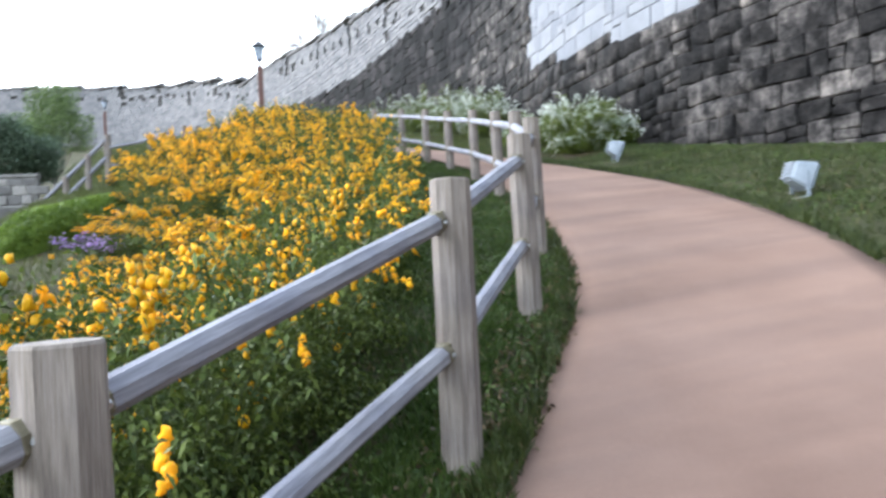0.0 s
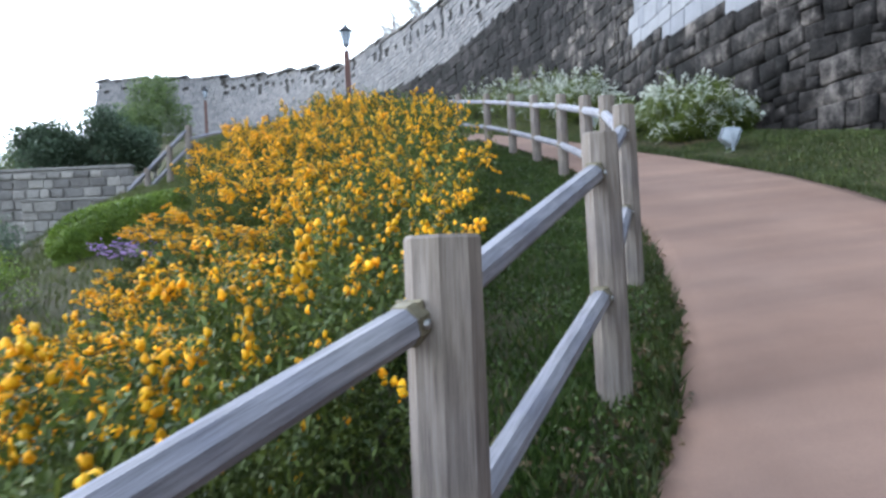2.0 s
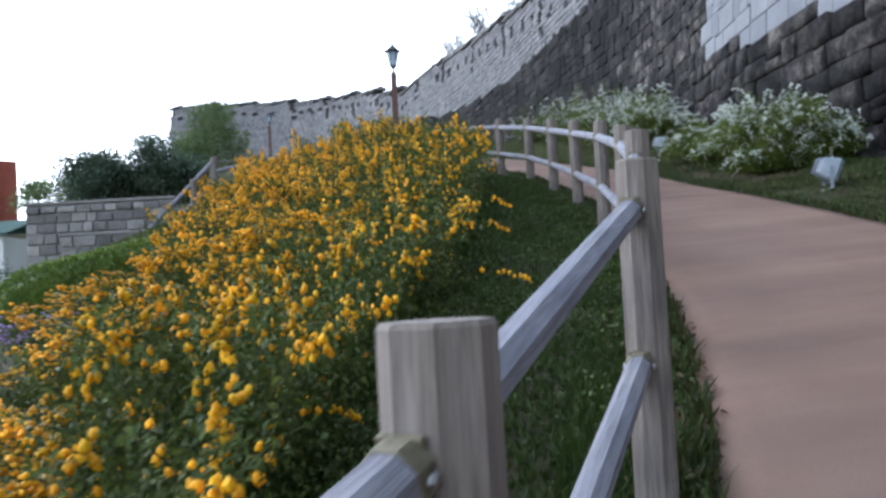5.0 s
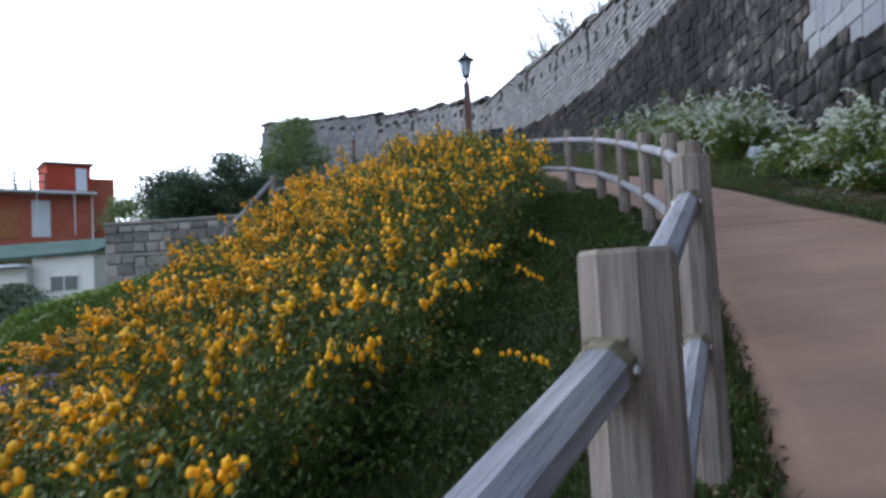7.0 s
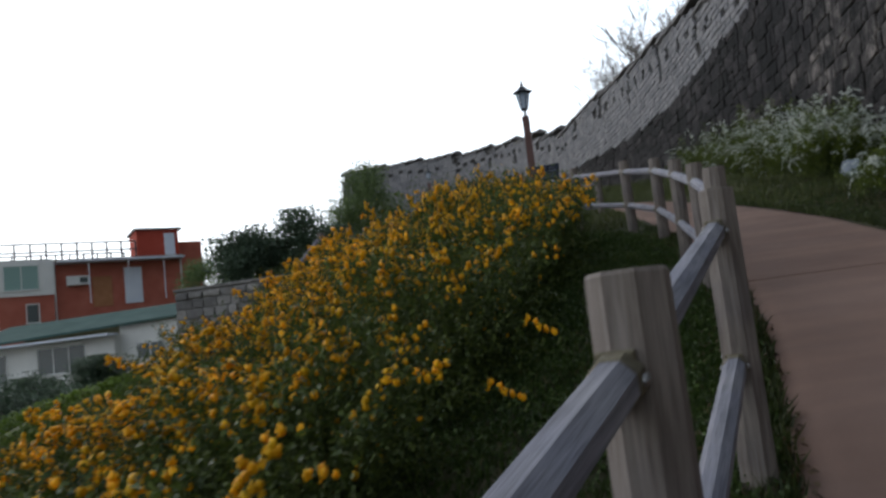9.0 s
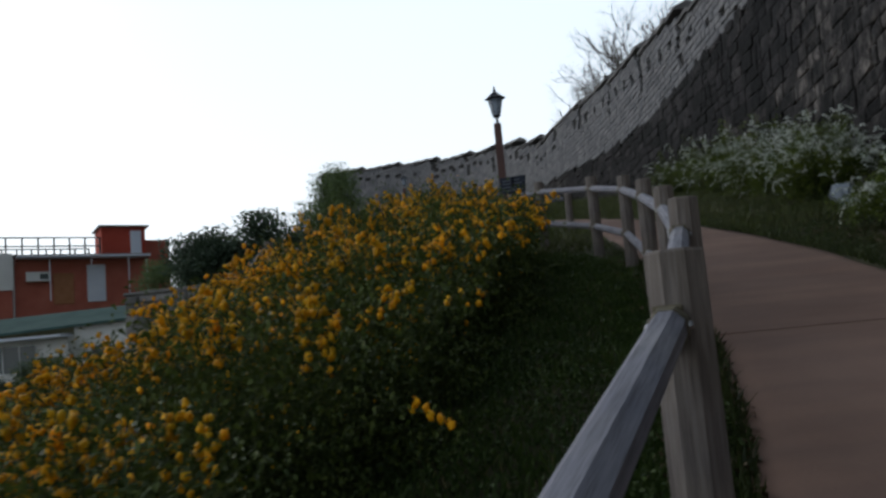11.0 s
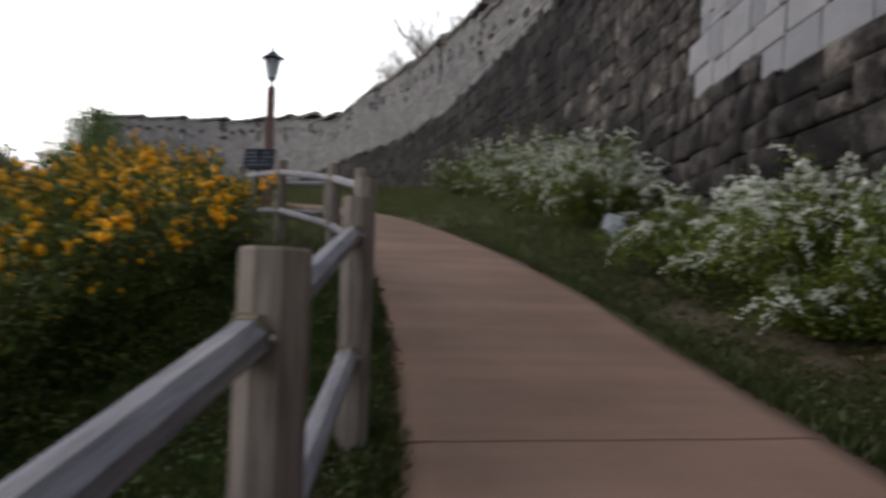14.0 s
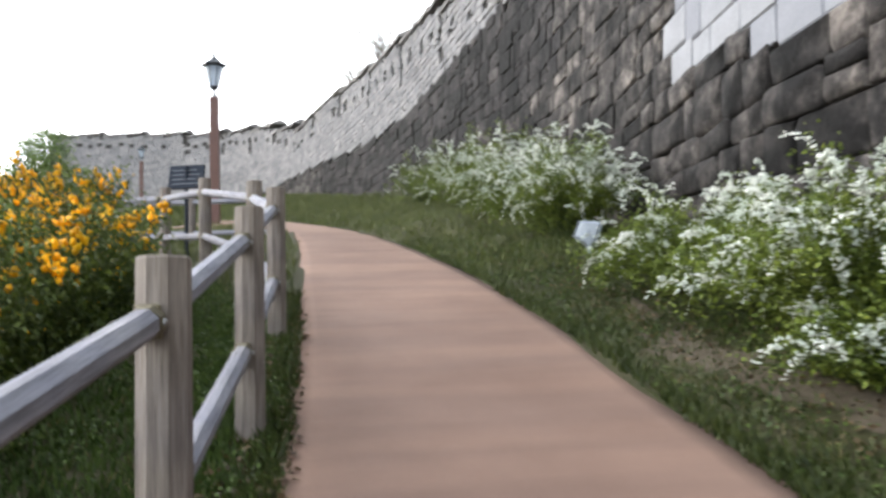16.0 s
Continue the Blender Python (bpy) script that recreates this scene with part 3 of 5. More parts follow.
def copings():
    """Stepped coping of each parapet section, with a sloping stone cap."""
    bm = bmesh.new()
    for k, s in enumerate(SLITS):
        n_seg = 4
        for j in range(n_seg):
            u0, u1 = s + 0.1 + 5.4 * j / n_seg, s + 0.1 + 5.4 * (j + 1) / n_seg - 0.02
            if u1 > WU[-1] or u0 < 0:
                continue
            y = wall_at((u0 + u1) / 2)[1]
            step = interp(wall_at(s + 2.8)[1] if s + 2.8 < WU[-1] else y, WALL_TOP)
            z = 0.45 * step + 0.55 * interp(y, WALL_TOP) + 0.02
            rings = []
            for u in (u0, u1):
                rings.append([wall_point(u, z - 0.12, 0.12), wall_point(u, z - 0.02, 0.14), wall_point(u, z + 0.22, -0.35), wall_point(u, z + 0.02, -0.9), wall_point(u, z - 0.12, -0.88)])
            ring_prism(bm, rings)
    part("coping", bm, M_COPING, FORTRESS, "weathered sloping coping stones")


copings()


# ---- fence ----
def octagon_post(h, r):
    bm = bmesh.new()
    t = math.pi / 8
    ring_prism(bm, [circle(r, -0.3, 8, t), circle(r, 0.0, 8, t), circle(r * 0.995, h * 0.5, 8, t), circle(r * 0.985, h - 0.008, 8, t), circle(r * 0.93, h, 8, t)])
    return bm


def rail_bm(length, r):
    bm = bmesh.new()
    t = math.pi / 8
    ring_prism(bm, [circle(r * 0.9, 0, 8, t), circle(r, 0.012, 8, t), circle(r, length * 0.5, 8, t), circle(r, length - 0.012, 8, t), circle(r * 0.9, length, 8, t)])
    return bm


def bracket_bm():
    """Collar round a rail's end, with a flange against the post; z along the rail, the flange at z 0."""
    bm = bmesh.new()
    t = math.pi / 8
    ring_prism(bm, [circle(0.0475, -0.012, 8, t), circle(0.0475, 0.026, 8, t), circle(0.0455, 0.029, 8, t)])
    add_box(bm, -0.034, -0.046, -0.016, 0.034, 0.046, -0.004, 0.003)
    return bm


R_POST, R_RAIL = 0.074, 0.043


def build_fence(posts, label, height=POST_H, rail_drop=(0.16, 0.68), r_post=R_POST, r_rail=R_RAIL, brackets=True, name="wooden_fence"):
    base = posts[0]
    fence = empty(name, pose(base[0], base[1], base[2] - height), label, "fence")
    inv = fence.matrix_world.inverted()
    rng = random.Random(len(posts) * 7 + 1)
    shared_post = octagon_post(height, r_post)
    me_post = bpy.data.meshes.new("post")
    shared_post.to_mesh(me_post)
    shared_post.free()
    me_post.materials.append(M_POST)
    me_br = bpy.data.meshes.new("bracket")
    b = bracket_bm()
    b.to_mesh(me_br)
    b.free()
    me_br.materials.append(M_BRACKET)
    me_bolt = bpy.data.meshes.new("bolt")
    b = bmesh.new()
    ring_prism(b, [circle(0.011, 0, 6), circle(0.011, 0.006, 6), circle(0.006, 0.01, 6)])
    b.to_mesh(me_bolt)
    b.free()
    me_bolt.materials.append(M_BOLT)
    for k, (x, y, zt) in enumerate(posts):
        q = posts[min(k + 1, len(posts) - 1)]
        p = posts[max(k - 1, 0)]
        ang = math.degrees(math.atan2(q[1] - p[1], q[0] - p[0]))
        po = new("post", me_post)
        po.parent = fence
        po.matrix_basis = inv @ pose(x, y, zt - height, rng.uniform(-0.8, 0.8), rng.uniform(-0.8, 0.8), ang) @ Matrix.Diagonal((interp(y, POST_GIRTH), interp(y, POST_GIRTH), 1, 1))
    for a, c in zip(posts, posts[1:]):
        for d in rail_drop:
            pa, pc = Vector((a[0], a[1], a[2] - d)), Vector((c[0], c[1], c[2] - d))
            dirv = (pc - pa).normalized()
            outer = Vector((-dirv.y, dirv.x, 0)).normalized() * 0.02
            pa, pc = pa + outer, pc + outer
            pa2, pc2 = pa + dirv * (r_post - 0.012), pc - dirv * (r_post - 0.012)
            rail = part("rail", rail_bm((pc2 - pa2).length, r_rail), M_RAIL, fence)
            rail.matrix_basis = inv @ along(pa2, pc2)
            if brackets:
                for s, e in ((pa + dirv * (r_post + 0.004), pc), (pc - dirv * (r_post + 0.004), pa)):
                    br = new("bracket", me_br)
                    br.parent = fence
                    br.matrix_basis = inv @ along(s, e)
                    for side in (-1, 1):
                        bo = new("bolt", me_bolt)
                        bo.parent = br
                        bo.matrix_basis = pose(side * 0.044, 0, 0.008, 0, 90 * side, 0)
    return fence


build_fence(POSTS, "weathered wooden post and rail fence along the path")
build_fence([(1.35, 20.4, 5.25), (0.0, 20.9, 5.3), (-1.5, 21.4, 5.35), (-3.0, 21.9, 5.4)], "weathered wooden fence beyond the bend of the path", brackets=False)
build_fence([(-1.32, 19.22, 5.05), (-2.6, 19.5, 4.92), (-3.9, 19.75, 4.75), (-5.08, 20.0, 4.58)], "weathered wooden fence above the flower bed", brackets=False)
build_fence([(-5.05, 20.0, 4.8), (-5.6, 20.0, 4.25), (-6.2, 20.0, 3.65), (-6.8, 20.0, 3.05)], "weathered wooden handrail going down the slope", height=1.3, rail_drop=(0.1, 0.6), r_post=0.09, r_rail=0.06, brackets=False, name="stair_railing")


# ---- plants ----
def fast_mesh(name, verts, faces, mat, parent=None, label=""):
    verts, faces = np.asarray(verts, np.float32), np.asarray(faces, np.int32)
    k = faces.shape[1]
    me = bpy.data.meshes.new(name)
    me.vertices.add(len(verts))
    me.vertices.foreach_set("co", verts.ravel())
    me.loops.add(faces.size)
    me.loops.foreach_set("vertex_index", faces.ravel())
    me.polygons.add(len(faces))
    me.polygons.foreach_set("loop_start", np.arange(0, faces.size, k, dtype=np.int32))
    me.polygons.foreach_set("loop_total", np.full(len(faces), k, np.int32))
    me.update(calc_edges=True)
    me.materials.append(mat)
    ob = new(name, me)
    ob.parent = parent
    if label:
        ob["label"] = label
    if parent is not None and name not in ("trunk",):
        ob["kind"] = "stuff"
    return ob


def unit(v):
    return v / np.maximum(np.linalg.norm(v, axis=-1, keepdims=True), 1e-9)


def leaves(rng, pos, length, width, droop=0.3):
    """Folded, pointed leaves (two quads each) at pos, turned at random."""
    n = len(pos)
    a = rng.uniform(0, 2 * np.pi, n)
    tilt = rng.normal(-droop * 0.3, 0.5, n)
    d = np.stack([np.cos(a) * np.cos(tilt), np.sin(a) * np.cos(tilt), np.sin(tilt)], 1)
    side = unit(np.cross(d, np.array([0, 0, 1.0]) + rng.normal(0, 0.5, (n, 3))))
    up = np.cross(side, d)
    L = length * rng.uniform(0.6, 1.3, (n, 1))
    W = width * rng.uniform(0.7, 1.2, (n, 1))
    b, tip = pos, pos + d * L - np.array([0, 0, 1]) * L * 0.15
    mid = pos + d * L * 0.45
    l, r = mid + side * W + up * W * 0.4, mid - side * W + up * W * 0.4
    v = np.stack([b, l, tip, r], 1).reshape(-1, 3)
    i = np.arange(n)[:, None] * 4
    f = np.concatenate([i + np.array([[0, 1, 2]]), i + np.array([[0, 2, 3]])], 0)
    return v, f


def ico(sub):
    bm = bmesh.new()
    bmesh.ops.create_icosphere(bm, subdivisions=sub, radius=1)
    v = np.array([x.co[:] for x in bm.verts])
    f = np.array([[x.index for x in q.verts] for q in bm.faces])
    bm.free()
    return v, f


ICO2, ICO1 = ico(2), ico(1)


def pompoms(rng, pos, radius, base, jitter=0.22, flat=1.0):
    v0, f0 = base
    n, m = len(pos), len(v0)
    r = radius * rng.uniform(0.7, 1.2, (n, 1, 1))
    j = 1 + rng.uniform(-jitter, jitter, (n, m, 1))
    v = v0[None] * j * r
    v[:, :, 2] *= flat
    v = (v + pos[:, None]).reshape(-1, 3)
    f = (f0[None] + (np.arange(n) * m)[:, None, None]).reshape(-1, 3)
    return v, f


def tubes(paths, r0, r1, n=4):
    """Thin tapered stems along polylines (arrays k x 3)."""
    V, F, o = [], [], 0
    for p in paths:
        k = len(p)
        t = unit(np.gradient(p, axis=0))
        x = unit(np.cross(t, np.array([0.31, 0.9, 0.2])))
        y = np.cross(t, x)
        rr = np.linspace(r0, r1, k)[:, None]
        for i in range(n):
            a = 2 * np.pi * i / n
            V.append(p + (x * np.cos(a) + y * np.sin(a)) * rr)
        for i in range(n):
            for q in range(k - 1):
                F.append((o + i * k + q, o + ((i + 1) % n) * k + q, o + ((i + 1) % n) * k + q + 1, o + i * k + q + 1))
        o += n * k
    return np.concatenate(V), np.array(F)


def canes(rng, count, radius, height, arch, foot=0.45):
    out = []
    for _ in range(count):
        a = rng.uniform(0, 2 * np.pi)
        b = np.sqrt(rng.uniform(0, 1)) * radius * foot
        base = np.array([np.cos(a) * b, np.sin(a) * b, 0])
        a2 = a + rng.normal(0, 0.5)
        reach = radius * rng.uniform(0.15, 0.8)
        h = height * rng.uniform(0.55, 1.08)
        t = np.linspace(0, 1, 8)[:, None]
        d = np.array([np.cos(a2), np.sin(a2), 0])
        p = base + d * reach * t ** 1.7 + np.array([0, 0, 1]) * h * (t - arch * t ** 3)
        p += rng.normal(0, 0.012, p.shape) * t
        out.append(p)
    return out


def sample(rng, paths, n, lo, hi):
    k = rng.integers(0, len(paths), n)
    t = rng.uniform(lo, hi, n) * 6.999
    i = t.astype(int)
    f = (t - i)[:, None]
    P = np.stack(paths)
    return P[k, i] * (1 - f) + P[k, i + 1] * f


def kerria(seed, label, runs=88):
    rng = np.random.default_rng(seed)
    thing = empty("flowering_shrub", pose(0, 0, 0), label, "shrub", "yellow flower bed")
    paths = canes(rng, 78, 0.95, 1.45, 0.25)
    if seed == 15:
        # two long arching canes that hang out over the grass
        for p in canes(rng, 2, 0.95, 1.25, 0.25):
            t = np.linspace(0, 1, 8)[:, None]
            d = unit(p[-1] * np.array([1, 1, 0]))
            paths.append(p[0] + d * rng.uniform(1.0, 1.35) * t ** 1.3 + np.array([0, 0, 1]) * (1.5 * t - 1.0 * t ** 2.2))
    v, f = tubes(paths, 0.006, 0.0025, 3)
    fast_mesh("stem", v, f, M_STEM, thing)
    pos = sample(rng, paths, 6400, 0.06, 1.0) + rng.normal(0, 0.06, (6400, 3))
    if runs < 60:
        a, r = rng.uniform(0, 2 * np.pi, 2600), 0.85 * np.sqrt(rng.uniform(0, 1, 2600))
        low = np.stack([r * np.cos(a), r * np.sin(a), rng.uniform(0.05, 0.62, 2600) * (1.15 - r)], 1)
        pos = np.concatenate([pos, low])
    pos[:, 2] = np.maximum(pos[:, 2], 0.06)
    v, f = leaves(rng, pos, 0.056, 0.014)
    fast_mesh("foliage", v, f, M_LEAF, thing)
    P = np.stack(paths)
    fl = [sample(rng, paths, 20, 0.4, 1.0) + rng.normal(0, 0.04, (20, 3))]
    if seed == 15:
        for p in paths[-2:]:
            t = np.linspace(0.78, 0.99, 7)[:, None] * 6.999
            i = t[:, 0].astype(int)
            fl.append(p[i] * (1 - t + i[:, None]) + p[np.minimum(i + 1, 7)] * (t - i[:, None]) + rng.normal(0, 0.012, (7, 3)))
    crown = np.argsort(P[:, -1, 2])[len(P) // (3 if runs > 60 else 2):]
    for _ in range(runs):
        k = crown[rng.integers(0, len(crown))]
        cnt = int(rng.integers(2, 9))
        lo = rng.uniform(0.74, 0.98)
        t = np.clip(lo + np.arange(cnt) * 0.017, 0, 0.999) * 6.999
        ti = t.astype(int)
        g = (t - ti)[:, None]
        fl.append(P[k, ti] * (1 - g) + P[k, ti + 1] * g + rng.normal(0, 0.034, (cnt, 3)))
    fl = np.concatenate(fl)
    v, f = pompoms(rng, fl, 0.0215, ICO2, 0.4)
    fast_mesh("blossom", v, f, M_BLOSSOM, thing)
    buds = sample(rng, paths, 90, 0.5, 1.0) + rng.normal(0, 0.05, (90, 3))
    v, f = pompoms(rng, buds, 0.008, ICO1, 0.2)
    fast_mesh("bud", v, f, M_BLOSSOM, thing)
    return thing


KERRIA = [kerria(s, "golden yellow pompom flowering shrub with green leaves on the bank") for s in (11, 12, 13)]
KERRIA += [kerria(s, "leafy green shrub with few golden blossoms on the bank", 30) for s in (14, 15)]
# height of the flower bed's canopy: rows by y, columns by distance from the fence
BED_D = (1.2, 2.0, 3.0, 4.0, 5.0, 5.5, 6.0)
BED_H = [(-4, (1.0, 1.0, 0.95, 0.85, 0.6, 0.3, 0.0)), (1, (1.05, 1.0, 1.0, 0.85, 0.55, 0.3, 0.0)), (4, (1.15, 1.12, 1.0, 0.88, 0.5, 0.3, 0.0)),
         (7, (1.2, 1.2, 1.08, 0.98, 0.55, 0.15, 0.0)), (9, (1.35, 1.4, 1.2, 1.02, 0.8, 0.3, 0.0)), (11, (1.35, 1.5, 1.5, 1.33, 1.08, 0.85, 0.0)),
         (13, (1.3, 1.5, 1.6, 1.55, 1.36, 1.1, 0.0)), (15, (1.35, 1.5, 1.6, 1.55, 1.2, 0.9, 0.0)), (18, (1.45, 1.55, 1.55, 1.2, 0.5, 0.0, 0.0))]


def bed_height(y, d):
    return interp(y, [(r[0], float(np.interp(d, BED_D, r[1]))) for r in BED_H])


rs = random.Random(21)
spots = []
y = -3.6
while y < 17.4:
    gap = interp(y, [(-6, 1.0), (0, 1.1), (2, 1.5), (5, 1.9), (9, 1.9), (11, 1.75), (13, 1.55), (17, 1.45)])
    d = gap
    while d < 5.9:
        front = d == gap and rs.random() < 0.92 or y > 7 and rs.random() < 0.35
        dd, yy = d + rs.uniform(-0.15, 0.2), y + rs.uniform(-0.3, 0.3)
        tall = bed_height(yy, dd)
        if tall > 0.45:
            spots.append((fence_x(yy) - dd, yy, front, tall))
        d += rs.uniform(0.75, 1.0)
    y += rs.uniform(0.8, 1.0)
first = [True] * 5
for x, y, front, tall in spots:
    k = rs.choice((3, 4)) if front else rs.randrange(3)
    s = rs.uniform(0.85, 1.08) * interp(y, [(-4, 0.78), (3, 0.85), (8, 1.0), (12, 1.08)])
    m = pose(x, y, ground_z(x, y) - 0.03, 0, 0, rs.uniform(0, 360)) @ Matrix.Diagonal((s, s, tall * rs.uniform(0.86, 1.0) * interp(y, [(6, 1.0), (9, 1.13), (17, 1.13)]) / 1.17, 1))
    if first[k]:
        KERRIA[k].matrix_world = m
        first[k] = False
    else:
        copy_thing(KERRIA[k], m)


def spirea(seed, rx, ry, h, n_leaf, n_fl, label):
    """A mound of arching canes with leaf clumps and thin sprays of blossom."""
    rng = np.random.default_rng(seed)
    thing = empty("white_flowering_shrub", pose(0, 0, 0), label, "shrub", "white shrubs along the wall")
    sc = np.array([rx, ry, h])
    paths = []
    t = np.linspace(0, 1, 8)[:, None]
    for _ in range(210):
        a, q = rng.uniform(0, 2 * np.pi), rng.uniform(0.12, 1.0) ** 0.55
        d = np.array([np.cos(a), np.sin(a), 0])
        rise = (1.02 - 0.72 * q ** 1.6) * rng.uniform(0.72, 1.06)
        arch = 0.2 + 0.5 * q
        p = d * (0.12 * rng.uniform() + q * t ** 1.25) + np.array([0, 0, 1]) * rise * (t * (1 + arch) - arch * t ** 2.4)
        p += np.cumsum(rng.normal(0, 0.02, p.shape), 0)
        p[:, 2] = np.maximum(p[:, 2], 0.02)
        paths.append(p * sc)
    v, f = tubes(paths, 0.007, 0.0025, 3)
    fast_mesh("stem", v, f, M_STEM, thing)
    n_clump = n_leaf // 28
    centre = sample(rng, paths, n_clump, 0.25, 1.0)
    pos = (centre[:, None] + rng.normal(0, 1, (n_clump, 28, 3)) * rng.uniform(0.03, 0.075, (n_clump, 1, 1))).reshape(-1, 3)
    pos[:, 2] = np.maximum(pos[:, 2], 0.05)
    v, f = leaves(rng, pos, 0.038, 0.012, 0.1)
    fast_mesh("foliage", v, f, M_LEAF2, thing)
    # side shoots set with blossom, most of them high up
    n_spray = n_fl // 22
    start = sample(rng, paths, n_spray * 3, 0.45, 1.0)
    start = start[np.argsort(-(start[:, 2] / h + rng.normal(0, 0.3, len(start))))[:n_spray]]
    out = unit(start * np.array([1 / rx, 1 / ry, 0.5 / h]) + rng.normal(0, 0.45, start.shape))
    run = np.linspace(0, 1, 22)[None, :, None]
    length = rng.uniform(0.08, 0.3, (n_spray, 1, 1))
    fl = start[:, None] + out[:, None] * run * length + np.array([0, 0, 1]) * length * (0.5 * run - 0.75 * run ** 2)
    fl = (fl + rng.normal(0, 0.011, fl.shape)).reshape(-1, 3)
    fl[:, 2] = np.maximum(fl[:, 2], 0.05)
    v, f = pompoms(rng, fl, 0.0105, ICO1, 0.4, 0.7)
    fast_mesh("blossom", v, f, M_WHITE, thing, "small white blossom clusters")
    return thing


def put(thing, x, y, turn=0, dz=-0.03):
    thing.matrix_world = pose(x, y, ground_z(x, y) + dz, 0, 0, turn)
    return thing


put(spirea(31, 1.1, 1.5, 1.22, 34000, 10500, "large green bush covered in white blossom against the wall"), 5.4, 11.55, 5)
put(spirea(32, 0.8, 1.0, 1.0, 15000, 5000, "leafy green bush with some white blossom beside the wall"), 5.3, 13.4, 40)
put(spirea(39, 0.6, 0.75, 0.6, 9000, 2600, "low leafy bush with drooping white sprays on the bank"), 5.2, 10.9, 30)
put(spirea(38, 0.5, 0.6, 0.85, 7500, 4500, "low bush with white blossom beside the wall"), 6.0, 10.5, 90)
put(spirea(33, 0.95, 1.25, 1.6, 20000, 11000, "green bush topped with white blossom sprays by the wall"), 5.35, 17.4, 10)
put(spirea(34, 0.95, 1.5, 1.7, 19000, 9000, "green bush with white blossom further along the wall"), 5.3, 20.2, 20)
put(spirea(35, 0.95, 1.8, 1.75, 16000, 5000, "green bush with sparse white blossom along the wall"), 5.1, 24, 0)
put(spirea(36, 0.95, 2.3, 1.6, 9000, 2500, "low green bush near the wall's foot"), 4.7, 28.5, 0)


def crown_tree(name, seed, x, y, z, h_trunk, rx, rz, n, mat, leaf, label, clumps=22, cat="tree"):
    rng = np.random.default_rng(seed)
    thing = empty(name, pose(x, y, z), label, cat)
    limbs = []
    cl = []
    for _ in range(clumps):
        a, b = rng.uniform(0, 2 * np.pi), rng.uniform(-0.5, 1.0)
        r = np.sqrt(max(0.0, 1 - b * b)) * rng.uniform(0.5, 1.0)
        c = np.array([np.cos(a) * r * rx, np.sin(a) * r * rx, h_trunk + rz * (0.5 + 0.5 * b)])
        cl.append(c)
        t = np.linspace(0, 1, 8)[:, None]
        limbs.append(np.array([0, 0, h_trunk * 0.45]) * (1 - t) + c * t + rng.normal(0, 0.04, (8, 3)) * t)
    t = np.linspace(0, 1, 8)[:, None]
    trunk = np.array([0, 0, -0.3]) * (1 - t) + np.array([0.1, 0, h_trunk + rz * 0.5]) * t
    v, f = tubes([trunk], 0.05 * rx + 0.03, 0.02, 7)
    tr = fast_mesh("trunk", v, f, M_BARK, thing)
    v, f = tubes(limbs, 0.03, 0.008, 4)
    fast_mesh("limb", v, f, M_BARK, thing)
    per = n // clumps
    pos = np.concatenate([c + np.clip(rng.normal(0, 1, (per, 3)), -1.4, 1.4) * np.array([rx * 0.22, rx * 0.22, rz * 0.16]) for c in cl])
    v, f = leaves(rng, pos, leaf, leaf * 0.35)
    fast_mesh("crown", v, f, mat, thing)
    return thing


for i, (x, y, rx, rz, zt) in enumerate([(-13.2, 35, 1.9, 3.0, 7.3), (-10.9, 35.6, 1.9, 3.2, 7.8)]):
    crown_tree("evergreen_shrub", 50 + i, x, y, ground_z(x, y), max(0.3, zt - rz - ground_z(x, y)), rx, rz, 14000, M_PINE, 0.15, "dark green evergreen shrub on the lower terrace", cat="shrub")
crown_tree("green_shrub", 67, -17.4, 40, ground_z(-17.4, 40), max(0.3, 5.6 - ground_z(-17.4, 40)), 1.7, 1.7, 7000, M_TREE, 0.12, "fresh green shrub on the terrace edge", cat="shrub")
crown_tree("green_shrub", 68, -14.9, 40.5, ground_z(-14.9, 40.5), max(0.3, 6.4 - ground_z(-14.9, 40.5)), 1.6, 1.7, 7000, M_TREE, 0.12, "fresh green shrub on the terrace edge", cat="shrub")
crown_tree("young_tree", 61, -10.8, 45, ground_z(-10.8, 45), max(0.6, 7.4 - ground_z(-10.8, 45)), 1.9, 4.2, 15000, M_TREE, 0.13, "young tree with fresh light green leaves")
crown_tree("round_shrub", 62, -5.6, 6.2, ground_z(-5.6, 6.2), 0.15, 0.8, 0.9, 3500, M_HEDGE, 0.05, "rounded green shrub below the flower bed", cat="shrub")
crown_tree("leafy_shrub", 63, -20.5, 34.5, ground_z(-20.5, 34.5), 0.4, 1.5, 2.0, 11000, M_PINE, 0.11, "dark leafy shrub in front of the lower house", cat="shrub")
crown_tree("leafy_shrub", 64, -26.0, 37.5, ground_z(-26, 37.5), 0.4, 1.2, 1.7, 8000, M_PINE, 0.11, "dark leafy shrub in front of the lower house", cat="shrub")
crown_tree("leafy_shrub", 65, -9.5, 15.5, ground_z(-9.5, 15.5), 0.3, 1.3, 1.4, 9000, M_PINE, 0.07, "dark grey green shrub on the lower slope", cat="shrub")
crown_tree("leafy_shrub", 66, -7.2, 9.5, ground_z(-7.2, 9.5), 0.2, 1.3, 0.9, 3500, M_HEDGE, 0.06, "grey green shrub on the lower slope", cat="shrub")


